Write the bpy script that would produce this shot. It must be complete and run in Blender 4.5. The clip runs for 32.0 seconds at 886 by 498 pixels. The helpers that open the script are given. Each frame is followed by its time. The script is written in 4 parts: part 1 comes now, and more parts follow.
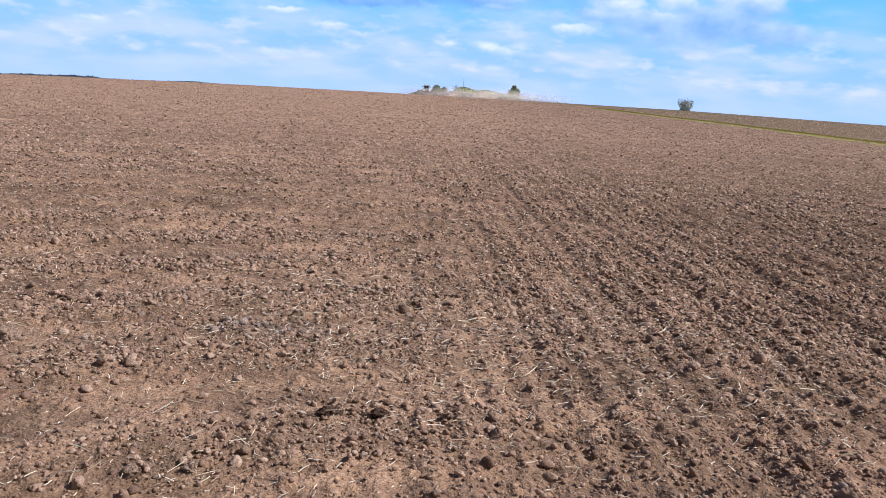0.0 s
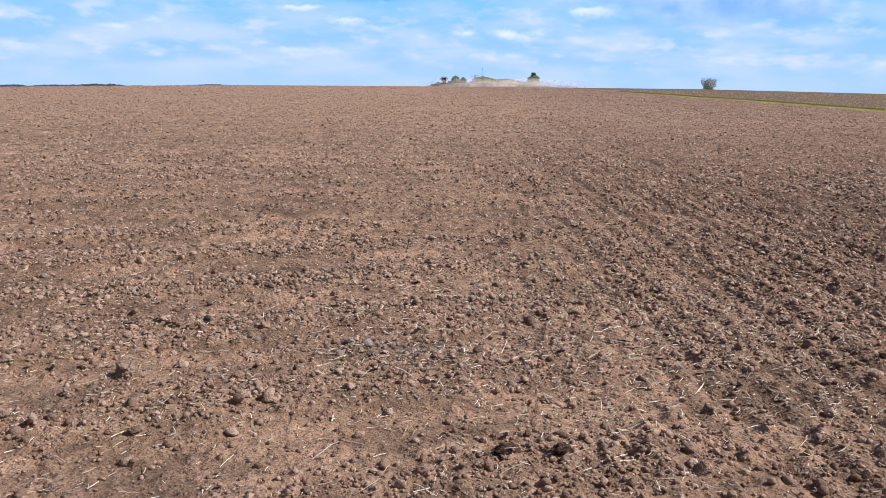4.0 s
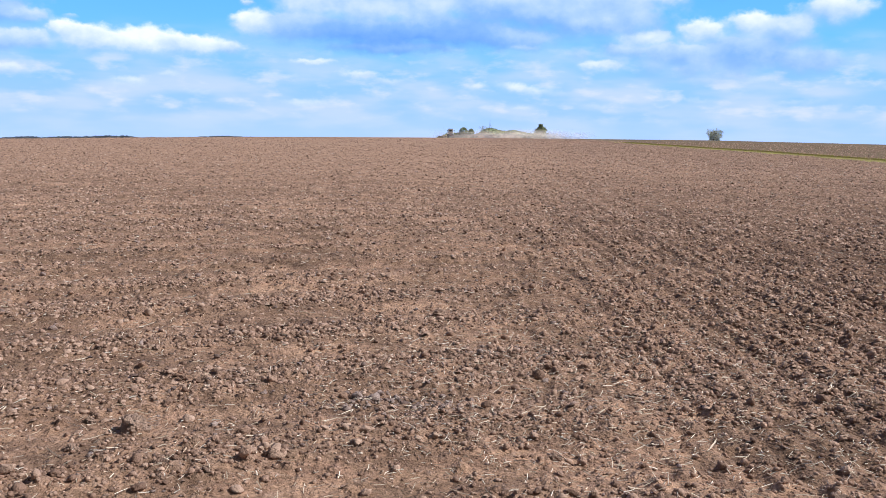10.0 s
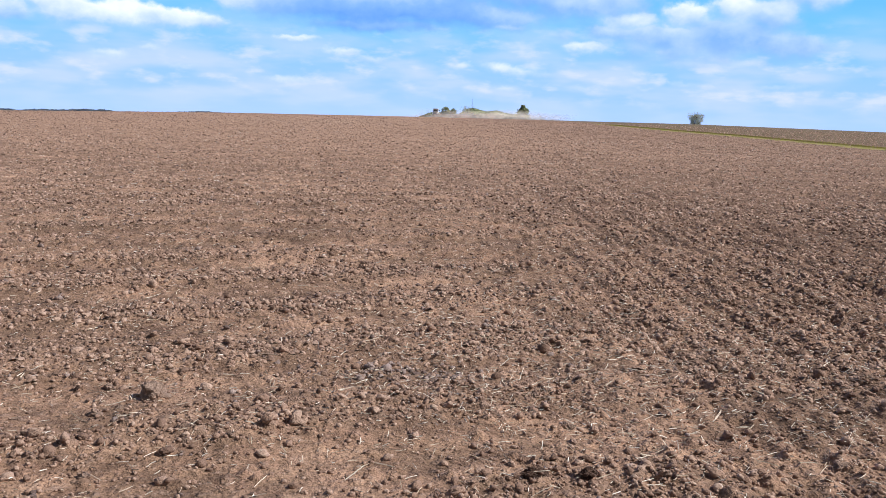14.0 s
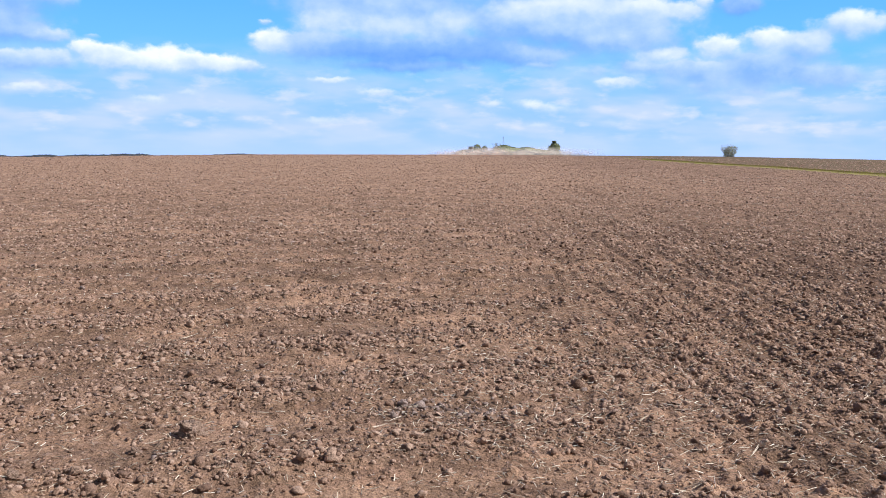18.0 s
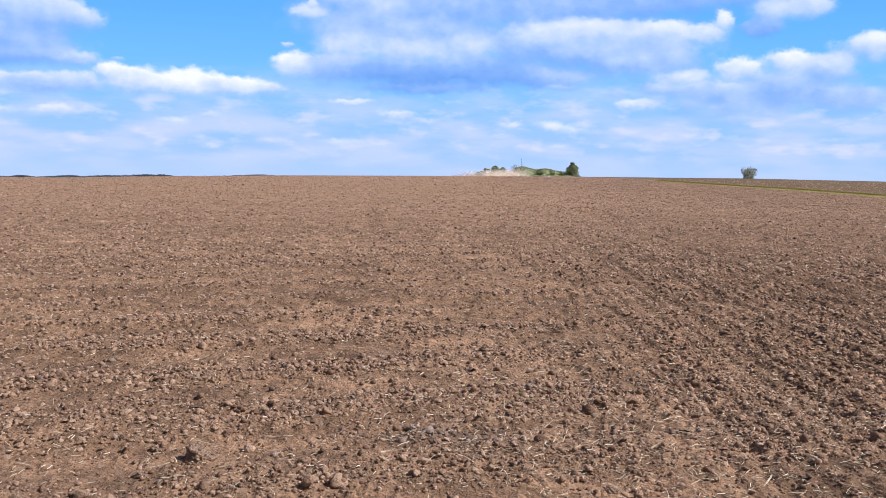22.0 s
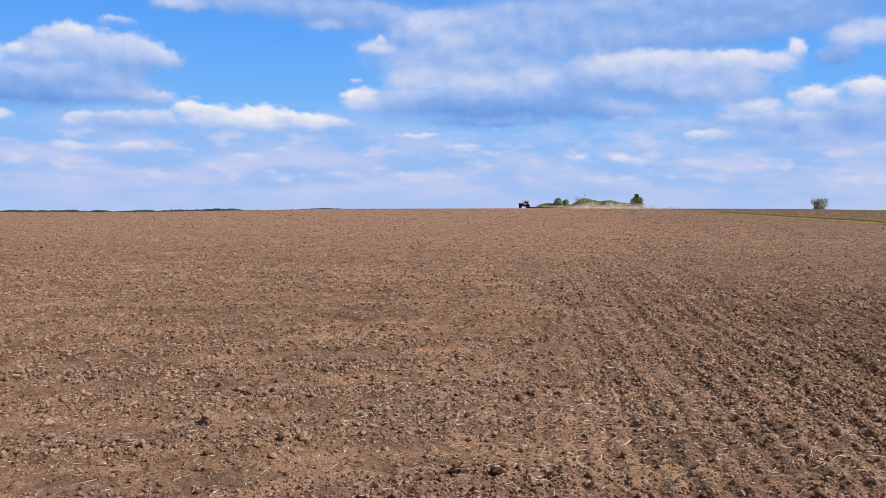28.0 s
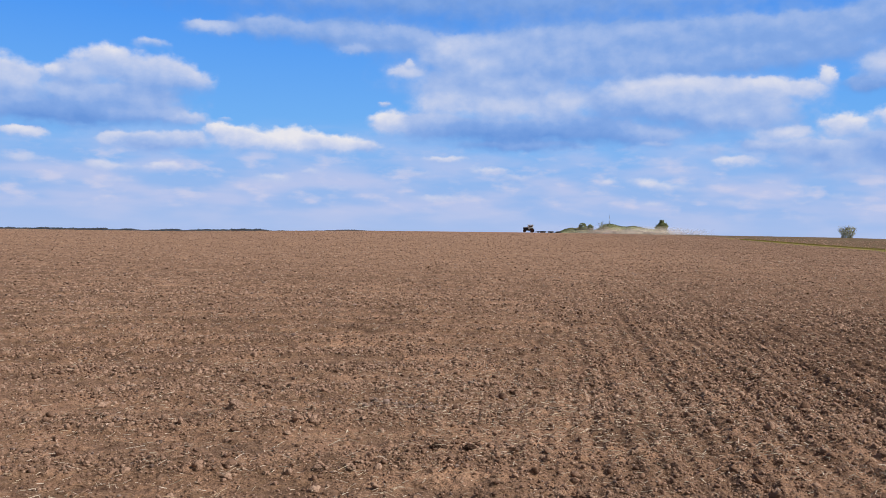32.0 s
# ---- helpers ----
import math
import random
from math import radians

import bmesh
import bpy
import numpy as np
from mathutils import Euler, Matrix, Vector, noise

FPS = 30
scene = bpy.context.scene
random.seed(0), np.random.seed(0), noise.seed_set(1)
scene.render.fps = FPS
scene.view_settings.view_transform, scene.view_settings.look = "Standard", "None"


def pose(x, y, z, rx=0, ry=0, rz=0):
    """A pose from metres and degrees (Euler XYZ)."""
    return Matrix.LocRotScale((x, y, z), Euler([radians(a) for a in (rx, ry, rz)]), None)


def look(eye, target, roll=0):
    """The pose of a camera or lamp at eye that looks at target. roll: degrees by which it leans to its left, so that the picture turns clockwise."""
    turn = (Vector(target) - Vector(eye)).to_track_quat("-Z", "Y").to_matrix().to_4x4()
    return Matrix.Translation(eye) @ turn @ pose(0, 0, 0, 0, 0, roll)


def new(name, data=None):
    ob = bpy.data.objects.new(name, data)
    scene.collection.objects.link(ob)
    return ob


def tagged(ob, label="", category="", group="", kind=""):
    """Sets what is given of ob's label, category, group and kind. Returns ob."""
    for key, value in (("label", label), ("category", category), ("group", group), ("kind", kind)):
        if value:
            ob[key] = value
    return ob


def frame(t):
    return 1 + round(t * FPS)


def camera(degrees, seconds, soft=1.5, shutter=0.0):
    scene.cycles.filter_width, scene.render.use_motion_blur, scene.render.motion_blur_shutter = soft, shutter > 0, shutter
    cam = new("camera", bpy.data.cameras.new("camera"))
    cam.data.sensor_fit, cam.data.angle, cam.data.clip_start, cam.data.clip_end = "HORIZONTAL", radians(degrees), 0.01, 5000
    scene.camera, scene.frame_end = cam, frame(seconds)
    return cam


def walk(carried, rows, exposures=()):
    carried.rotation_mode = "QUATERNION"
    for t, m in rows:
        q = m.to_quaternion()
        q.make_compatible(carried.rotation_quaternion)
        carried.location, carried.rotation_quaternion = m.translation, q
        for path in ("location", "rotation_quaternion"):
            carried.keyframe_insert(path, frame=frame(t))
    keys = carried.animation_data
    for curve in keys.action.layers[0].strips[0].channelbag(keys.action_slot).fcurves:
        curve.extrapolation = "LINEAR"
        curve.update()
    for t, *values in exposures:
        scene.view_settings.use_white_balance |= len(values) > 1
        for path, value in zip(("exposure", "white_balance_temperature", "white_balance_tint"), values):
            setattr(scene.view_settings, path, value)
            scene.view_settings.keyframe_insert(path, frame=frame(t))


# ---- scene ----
cam = camera(56.5, 32.0, soft=0.85)
PATH = [
    (0, (1.514, -0.204, 1.533), (1.646, 1.754, 1.149), 3.8),
    (0.5, (1.25, 0.037, 1.533), (1.41, 1.991, 1.141), 3.3),
    (1, (0.862, 0.251, 1.536), (0.912, 2.216, 1.167), 0.9),
    (1.5, (0.888, 0.267, 1.52), (0.972, 2.224, 1.117), 0.4),
    (2, (0.887, 0.273, 1.517), (0.99, 2.226, 1.101), 0.9),
    (2.5, (0.892, 0.272, 1.521), (1.005, 2.225, 1.104), 0.7),
    (3, (0.88, 0.274, 1.52), (0.954, 2.227, 1.096), 0.5),
    (3.5, (0.876, 0.27, 1.529), (0.947, 2.226, 1.116), 1.0),
    (5.5, (0.888, 0.258, 1.525), (0.954, 2.217, 1.123), 0.5),
    (6, (0.886, 0.263, 1.525), (0.933, 2.223, 1.126), 0.3),
    (6.5, (0.896, 0.266, 1.52), (0.954, 2.225, 1.12), -0.3),
    (7, (0.892, 0.268, 1.52), (0.947, 2.226, 1.115), 0.4),
    (7.5, (0.898, 0.279, 1.52), (0.959, 2.236, 1.111), 0.3),
    (8, (0.898, 0.281, 1.524), (0.979, 2.24, 1.126), 0.3),
    (8.5, (0.903, 0.278, 1.522), (0.995, 2.237, 1.129), 0.6),
    (9, (0.899, 0.268, 1.53), (0.949, 2.233, 1.164), 0.9),
    (9.5, (0.892, 0.278, 1.536), (0.961, 2.249, 1.2), 1.5),
    (10, (0.877, 0.274, 1.546), (0.928, 2.252, 1.258), 0.9),
    (10.5, (0.855, 0.266, 1.536), (0.869, 2.244, 1.239), 0.7),
    (11, (0.792, 0.258, 1.531), (0.794, 2.227, 1.177), 1.4),
    (11.5, (0.747, 0.243, 1.532), (0.762, 2.21, 1.172), 0.9),
    (12, (0.716, 0.214, 1.526), (0.751, 2.18, 1.159), 1.5),
    (12.5, (0.695, 0.188, 1.53), (0.753, 2.162, 1.219), 1.6),
    (13, (0.686, 0.18, 1.522), (0.766, 2.153, 1.205), 2.8),
    (13.5, (0.689, 0.185, 1.525), (0.786, 2.156, 1.197), 2.1),
    (14, (0.683, 0.181, 1.525), (0.783, 2.15, 1.19), 1.9),
    (14.5, (0.677, 0.159, 1.529), (0.757, 2.134, 1.224), 1.8),
    (16.5, (0.703, 0.145, 1.533), (0.79, 2.121, 1.239), 0.9),
    (17, (0.693, 0.147, 1.533), (0.754, 2.123, 1.231), 0.9),
    (17.5, (0.692, 0.139, 1.535), (0.679, 2.12, 1.262), 0.8),
    (18, (0.693, 0.13, 1.532), (0.711, 2.114, 1.284), 0.7),
    (18.5, (0.681, 0.127, 1.528), (0.714, 2.11, 1.273), 1.0),
    (19, (0.664, 0.121, 1.534), (0.675, 2.107, 1.297), 2.0),
    (19.5, (0.668, 0.123, 1.536), (0.679, 2.109, 1.297), 2.0),
    (20, (0.667, 0.129, 1.53), (0.649, 2.114, 1.285), 1.9),
    (20.5, (0.656, 0.125, 1.528), (0.62, 2.109, 1.277), 2.2),
    (21, (0.666, 0.123, 1.527), (0.645, 2.107, 1.277), 1.9),
    (21.5, (0.687, 0.137, 1.528), (0.714, 2.122, 1.285), 1.4),
    (22, (0.744, 0.151, 1.547), (0.718, 2.141, 1.349), 0.8),
    (22.5, (0.884, 0.162, 1.551), (0.815, 2.149, 1.328), 1.5),
    (23, (0.998, 0.147, 1.565), (0.902, 2.136, 1.379), 1.2),
    (23.5, (1.065, 0.08, 1.573), (0.992, 2.073, 1.428), 1.4),
    (24, (1.098, -0.061, 1.564), (1.03, 1.933, 1.425), 0.4),
    (24.5, (1.159, -0.267, 1.564), (1.07, 1.721, 1.373), 0.3),
    (25, (1.241, -0.435, 1.587), (1.173, 1.556, 1.419), 0.8),
    (25.5, (1.365, -0.581, 1.601), (1.227, 1.407, 1.434), 1.8),
    (27.5, (1.529, -1.246, 1.606), (1.403, 0.745, 1.47), 1.5),
    (28, (1.619, -1.331, 1.616), (1.437, 0.657, 1.495), 0.4),
    (28.5, (1.759, -1.389, 1.631), (1.579, 0.601, 1.537), 2.2),
    (29, (1.828, -1.478, 1.626), (1.599, 0.507, 1.527), 1.4),
    (29.5, (1.821, -1.543, 1.628), (1.529, 0.431, 1.495), 1.2),
    (30, (1.783, -1.699, 1.62), (1.435, 0.264, 1.458), 0.9),
    (30.5, (1.802, -1.864, 1.614), (1.505, 0.105, 1.43), 1.1),
    (31, (1.837, -2.006, 1.601), (1.554, -0.038, 1.385), 0.9),
    (31.5, (1.911, -2.185, 1.623), (1.616, -0.213, 1.476), 1.5),
    (32, (1.994, -2.392, 1.625), (1.753, -0.407, 1.559), 1.2),
]
walk(cam, [(t, look(eye, target, roll)) for t, eye, target, roll in PATH], exposures=[(0, 0.09, 6080, 9), (14, 0.10, 6080, 9), (20, 0.08, 6270, 10), (22, 0.02, 6480, 10), (24, -0.15, 6800, 11), (28, -0.22, 6950, 11), (30, -0.28, 6930, 11), (31, -0.32, 6900, 11), (32, -0.31, 6900, 11)])

# world, sun and exposure
SUN_AZ, SUN_EL = 93.0, 43.0   # degrees clockwise from +y, above the horizon
world = bpy.data.worlds.new("sky")
scene.world = world
world.use_nodes = True
wt = world.node_tree
wt.nodes.clear()
sky = wt.nodes.new("ShaderNodeTexSky")
sky.sky_type, sky.sun_disc = "NISHITA", False
sky.sun_elevation, sky.sun_rotation = radians(SUN_EL), radians(SUN_AZ)
sky.altitude, sky.air_density, sky.dust_density, sky.ozone_density = 200, 1.0, 0.6, 3.0
wb = wt.nodes.new("ShaderNodeBackground")
wb.inputs["Strength"].default_value = 0.046
wo = wt.nodes.new("ShaderNodeOutputWorld")
# broken cloud all over the sky
wc = wt.nodes.new("ShaderNodeTexCoord")
wn = wt.nodes.new("ShaderNodeTexNoise")
wn.inputs["Scale"].default_value, wn.inputs["Detail"].default_value = 3.2, 6.0
wr = wt.nodes.new("ShaderNodeMapRange")
wr.interpolation_type = "SMOOTHSTEP"
wr.inputs["From Min"].default_value, wr.inputs["From Max"].default_value = 0.36, 0.58
wm = wt.nodes.new("ShaderNodeMix")
wm.data_type = "RGBA"
wt.links.new(wc.outputs["Generated"], wn.inputs["Vector"])
wt.links.new(wn.outputs[0], wr.inputs["Value"])
wt.links.new(wr.outputs[0], wm.inputs[0])
wt.links.new(sky.outputs[0], wm.inputs[6])
wm.inputs[7].default_value = (3.2, 2.8, 2.5, 1)
wt.links.new(wm.outputs[2], wb.inputs["Color"])
wt.links.new(wb.outputs[0], wo.inputs["Surface"])
sun_data = bpy.data.lights.new("sun", "SUN")
sun_data.energy, sun_data.angle, sun_data.color = 5.0, radians(0.6), (1.0, 0.94, 0.86)
sun = new("sun", sun_data)
sun_dir = Vector((math.sin(radians(SUN_AZ)) * math.cos(radians(SUN_EL)), math.cos(radians(SUN_AZ)) * math.cos(radians(SUN_EL)), math.sin(radians(SUN_EL))))
sun.matrix_world = look((0, 0, 60), Vector((0, 0, 60)) - sun_dir)


# terrain: level round the camera, then falling away along the line of sight
def fall(az):
    return np.tan(np.radians(np.interp(az, [-90, -40, -26, -19, -12, 0, 8.6, 19, 30, 90], [0.8, 0.98, 1.0, 0.86, 0.72, 0.60, 0.54, 0.47, 0.53, 0.6])))


def height(x, y):
    dx, dy = np.asarray(x, float) - 1.2, np.asarray(y, float) + 0.5
    r = np.hypot(dx, dy)
    s = fall(np.degrees(np.arctan2(dx, dy)))
    e = (1.56 - s * r) / 0.22
    return -0.22 * np.logaddexp(0, -e) - np.clip(r - 800, 0, None) ** 2 * 4e-6


def spot(az, d):
    x, y = 1.2 + d * math.sin(radians(az)), -0.5 + d * math.cos(radians(az))
    return x, y, float(height(x, y))


# ---- materials ----
class Nodes:
    """Short-hand for building one material's nodes."""

    def __init__(self, name):
        self.mat = bpy.data.materials.new(name)
        self.mat.use_nodes = True
        self.tree = self.mat.node_tree
        self.tree.nodes.clear()
        self.out = self.tree.nodes.new("ShaderNodeOutputMaterial")

    def add(self, kind, **settings):
        n = self.tree.nodes.new("ShaderNode" + kind)
        if "op" in settings:
            n.operation = settings["op"]
        if "blend" in settings:
            n.data_type, n.blend_type = "RGBA", settings["blend"]
        return n

    def put(self, socket, value):
        if isinstance(value, bpy.types.NodeSocket):
            self.tree.links.new(value, socket)
        elif value is not None:
            socket.default_value = value

    def math(self, op, a, b=None, c=None, clamp=False):
        n = self.add("Math", op=op)
        n.use_clamp = clamp
        for s, v in zip(n.inputs, (a, b, c)):
            self.put(s, v)
        return n.outputs[0]

    def vec(self, op, a, b=None, c=None):
        n = self.add("VectorMath", op=op)
        for s, v in zip(n.inputs, (a, b, c)):
            self.put(s, v)
        return n.outputs["Value"] if op == "DOT_PRODUCT" else n.outputs[0]

    def noise(self, vector, scale, detail=4.0, rough=0.55, distort=0.0):
        n = self.add("TexNoise")
        self.put(n.inputs["Vector"], vector)
        n.inputs["Scale"].default_value, n.inputs["Detail"].default_value = scale, detail
        n.inputs["Roughness"].default_value, n.inputs["Distortion"].default_value = rough, distort
        return n.outputs[0]

    def span(self, v, a, b, lo=0.0, hi=1.0, smooth=False):
        n = self.add("MapRange")
        n.interpolation_type = "SMOOTHSTEP" if smooth else "LINEAR"
        n.clamp = True
        for s, x in zip(n.inputs, (v, a, b, lo, hi)):
            self.put(s, x)
        return n.outputs[0]

    def mix(self, f, a, b, blend="MIX"):
        n = self.add("Mix", blend=blend)
        n.clamp_factor = True
        col = [s for s in n.inputs if s.type == "RGBA"]
        self.put(n.inputs[0], f)
        for s, v in zip(col, (a, b)):
            self.put(s, (*v, 1) if isinstance(v, tuple) else v)
        return [s for s in n.outputs if s.type == "RGBA"][0]

    def ramp(self, f, *stops):
        n = self.add("ValToRGB")
        el = n.color_ramp.elements
        while len(el) < len(stops):
            el.new(0.5)
        for e, (p, c) in zip(el, stops):
            e.position, e.color = p, (*c, 1)
        self.put(n.inputs[0], f)
        return n.outputs[0]

    def bump(self, h, strength, distance, normal=None):
        n = self.add("Bump")
        self.put(n.inputs["Height"], h)
        n.inputs["Strength"].default_value, n.inputs["Distance"].default_value = strength, distance
        self.put(n.inputs["Normal"], normal)
        return n.outputs[0]

    def bsdf(self, color, rough=0.9, metal=0.0, normal=None, spec=0.3):
        b = self.add("BsdfPrincipled")
        self.put(b.inputs["Base Color"], (*color, 1) if isinstance(color, tuple) else color)
        self.put(b.inputs["Roughness"], rough)
        self.put(b.inputs["Metallic"], metal)
        self.put(b.inputs["Specular IOR Level"], spec)
        self.put(b.inputs["Normal"], normal)
        self.tree.links.new(b.outputs[0], self.out.inputs["Surface"])
        return b

    def where(self):
        return self.add("TexCoord").outputs["Object"]

    def chance(self):
        return self.add("ObjectInfo").outputs["Random"]

    def island(self):
        return self.add("NewGeometry").outputs["Random Per Island"]

    def attr(self, name):
        n = self.add("Attribute")
        n.attribute_name = name
        return n.outputs["Fac"]


def soil_material():
    s = Nodes("soil")
    p = s.where()
    x = s.add("SeparateXYZ")
    s.put(x.inputs[0], p)
    patch = s.noise(p, 0.22, 3, 0.6)
    col = s.mix(s.span(patch, 0.35, 0.65), (0.284, 0.177, 0.118), (0.364, 0.233, 0.160))
    mottle = s.noise(p, 5.0, 5, 0.65)
    col = s.mix(s.span(mottle, 0.40, 0.68, 0, 0.75), col, (0.200, 0.118, 0.084))
    broad = s.noise(p, 0.8, 6, 0.65)
    col = s.mix(1.0, col, s.ramp(broad, (0.36, (0.74, 0.74, 0.74)), (0.64, (1.24, 1.24, 1.24))), "MULTIPLY")
    strips = s.noise(s.vec("MULTIPLY", p, (0.045, 0.42, 0.0)), 1.0, 5, 0.6)
    col = s.mix(1.0, col, s.ramp(strips, (0.38, (0.90, 0.90, 0.90)), (0.62, (1.09, 1.09, 1.09))), "MULTIPLY")
    dry = s.attr("dry")
    col = s.mix(s.math("MULTIPLY", dry, 0.5), col, (0.340, 0.240, 0.192))
    grain = s.noise(p, 55.0, 4, 0.7)
    col = s.mix(1.0, col, s.ramp(grain, (0.38, (0.72, 0.72, 0.72)), (0.62, (1.28, 1.28, 1.28))), "MULTIPLY")
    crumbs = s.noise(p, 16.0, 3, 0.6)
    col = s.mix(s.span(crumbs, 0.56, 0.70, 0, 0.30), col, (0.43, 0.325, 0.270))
    # dark gaps between the crumbs: their shade is painted into the colour
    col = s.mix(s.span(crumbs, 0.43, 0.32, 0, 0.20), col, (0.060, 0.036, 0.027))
    # near soil darkened towards the field's edge: lens falloff painted into its colour
    edgeward = s.math("ADD", x.outputs[0], s.math("MULTIPLY", s.noise(p, 0.35, 3), 3.0))
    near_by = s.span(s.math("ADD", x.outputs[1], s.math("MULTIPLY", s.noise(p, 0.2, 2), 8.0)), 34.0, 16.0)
    col = s.mix(s.math("MULTIPLY", s.span(edgeward, 3.2, 7.6, 0, 0.56), near_by), col, (0.105, 0.058, 0.038))
    # extra brightness painted in: the soil's colour turns paler further out
    far_lift = s.math("ADD", x.outputs[1], s.math("MULTIPLY", s.noise(p, 0.12, 3), 14.0))
    col = s.mix(s.math("MULTIPLY", s.span(far_lift, 18.0, 46.0, 0, 0.45), s.span(edgeward, 17.0, 7.0)), col, (0.455, 0.288, 0.196))
    # weedy ground beyond the grass margin
    weeds = s.math("ADD", x.outputs[0], s.math("MULTIPLY", s.noise(p, 0.12, 3), 10.0))
    col = s.mix(s.span(weeds, 35.0, 40.0, 0, 0.55), col, (0.085, 0.084, 0.036))
    far = s.noise(p, 2.6, 4, 0.7)
    col = s.mix(1.0, col, s.ramp(far, (0.40, (0.76, 0.76, 0.76)), (0.60, (1.24, 1.24, 1.24))), "MULTIPLY")
    h = s.math("ADD", s.math("MULTIPLY", far, 1.3), s.math("MULTIPLY", crumbs, 1.1))
    n1 = s.bump(h, 0.6, 0.06)
    n2 = s.bump(s.noise(p, 34.0, 3, 0.6), 0.45, 0.022, n1)
    n2 = s.bump(s.math("ADD", grain, s.noise(p, 130.0, 2)), 0.6, 0.010, n2)
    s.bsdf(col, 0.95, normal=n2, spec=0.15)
    return s.mat


def clod_material(name, dark, usual, pale):
    s = Nodes(name)
    p = s.where()
    r = s.island()
    col = s.ramp(r, (0.0, dark), (0.5, usual), (1.0, pale))
    col = s.mix(s.span(s.noise(p, 60, 4, 0.7), 0.40, 0.75, 0, 0.32), col, (0.160, 0.096, 0.074))
    n1 = s.bump(s.noise(p, 45, 3, 0.6), 0.6, 0.012)
    s.bsdf(col, 0.96, normal=s.bump(s.noise(p, 110, 4, 0.65), 0.8, 0.008, n1), spec=0.12)
    return s.mat


def damp_clod_material():
    s = Nodes("damp_clod")
    p = s.where()
    col = s.mix(s.noise(p, 5, 5, 0.65), (0.088, 0.052, 0.040), (0.220, 0.138, 0.104))
    n1 = s.bump(s.noise(s.vec("MULTIPLY", p, (1.0, 4.0, 4.0)), 3, 5, 0.65), 0.9, 0.12)
    s.bsdf(col, 0.9, normal=s.bump(s.noise(p, 30, 4, 0.65), 0.8, 0.03, n1), spec=0.2)
    return s.mat


def straw_material():
    s = Nodes("straw")
    col = s.ramp(s.island(), (0.0, (0.45, 0.34, 0.24)), (0.5, (0.72, 0.62, 0.50)), (1.0, (0.86, 0.81, 0.73)))
    s.bsdf(col, 0.6, spec=0.4)
    return s.mat


def leaf_material(name, dark, light, scale=0.8):
    s = Nodes(name)
    p = s.where()
    col = s.mix(s.island(), dark, light)
    col = s.mix(s.span(s.noise(p, scale, 3), 0.4, 0.65, 0, 0.5), col, tuple(c * 0.6 for c in dark))
    d, tl, m = s.add("BsdfDiffuse"), s.add("BsdfTranslucent"), s.add("MixShader")
    s.put(d.inputs["Color"], col)
    s.put(tl.inputs["Color"], col)
    m.inputs[0].default_value = 0.48
    s.tree.links.new(d.outputs[0], m.inputs[1])
    s.tree.links.new(tl.outputs[0], m.inputs[2])
    s.tree.links.new(m.outputs[0], s.out.inputs["Surface"])
    return s.mat


def grass_material(name, dark, light, straw, scale):
    s = Nodes(name)
    p = s.where()
    col = s.mix(s.span(s.noise(p, scale, 5, 0.6), 0.35, 0.65), dark, light)
    col = s.mix(s.span(s.noise(p, scale * 4.3, 4), 0.55, 0.75, 0, 0.5), col, straw)
    s.bsdf(col, 0.85, normal=s.bump(s.noise(p, scale * 9, 4), 0.8, 0.25), spec=0.2)
    return s.mat


def plain(name, color, rough, metal=0.0, spec=0.4, wear=0.25, scale=3.0):
    s = Nodes(name)
    p = s.where()
    worn = s.span(s.noise(p, scale, 5, 0.6), 0.42, 0.72, 0, wear)
    s.bsdf(s.mix(worn, color, (0.21, 0.15, 0.10)), rough, metal, s.bump(s.noise(p, scale * 12, 3), 0.15, 0.01), spec)
    return s.mat


def bark_material():
    s = Nodes("bark")
    p = s.where()
    s.bsdf(s.mix(s.noise(p, 6, 5), (0.05, 0.04, 0.03), (0.14, 0.11, 0.085)), 0.95, normal=s.bump(s.noise(p, 20, 4), 0.8, 0.02))
    return s.mat


def dust_material():
    """Thin lit dust: each sheet lets most of the light through, and fades towards its rim."""
    s = Nodes("dust")
    thick = s.attr("thick")
    wisps = s.span(s.noise(s.where(), 0.28, 5, 0.62), 0.30, 0.72, 0.25, 1.0)
    a = s.math("MULTIPLY", s.math("MULTIPLY", thick, wisps), 1.05, clamp=True)
    d = s.add("BsdfDiffuse")
    d.inputs["Color"].default_value = (0.68, 0.63, 0.55, 1)
    tl = s.add("BsdfTranslucent")
    tl.inputs["Color"].default_value = (0.68, 0.63, 0.55, 1)
    both = s.add("AddShader")
    s.tree.links.new(d.outputs[0], both.inputs[0])
    s.tree.links.new(tl.outputs[0], both.inputs[1])
    clear = s.add("BsdfTransparent")
    m = s.add("MixShader")
    s.put(m.inputs[0], a)
    s.tree.links.new(clear.outputs[0], m.inputs[1])
    s.tree.links.new(both.outputs[0], m.inputs[2])
    s.tree.links.new(m.outputs[0], s.out.inputs["Surface"])
    return s.mat


SOIL, DAMP_CLOD, STRAW, BARK, DUST = soil_material(), damp_clod_material(), straw_material(), bark_material(), dust_material()
CLOD = clod_material("dry_clod", (0.198, 0.127, 0.097), (0.342, 0.225, 0.170), (0.535, 0.380, 0.300))
GREY_CLOD = clod_material("grey_clod", (0.135, 0.096, 0.086), (0.240, 0.180, 0.163), (0.410, 0.322, 0.292))
# the trees' leaf colour is raised pale, with air haze painted in
LEAF = leaf_material("hazed_spring_leaves", (0.390, 0.450, 0.280), (0.540, 0.590, 0.390), 0.4)
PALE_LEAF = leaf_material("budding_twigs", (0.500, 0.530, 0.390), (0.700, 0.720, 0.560))
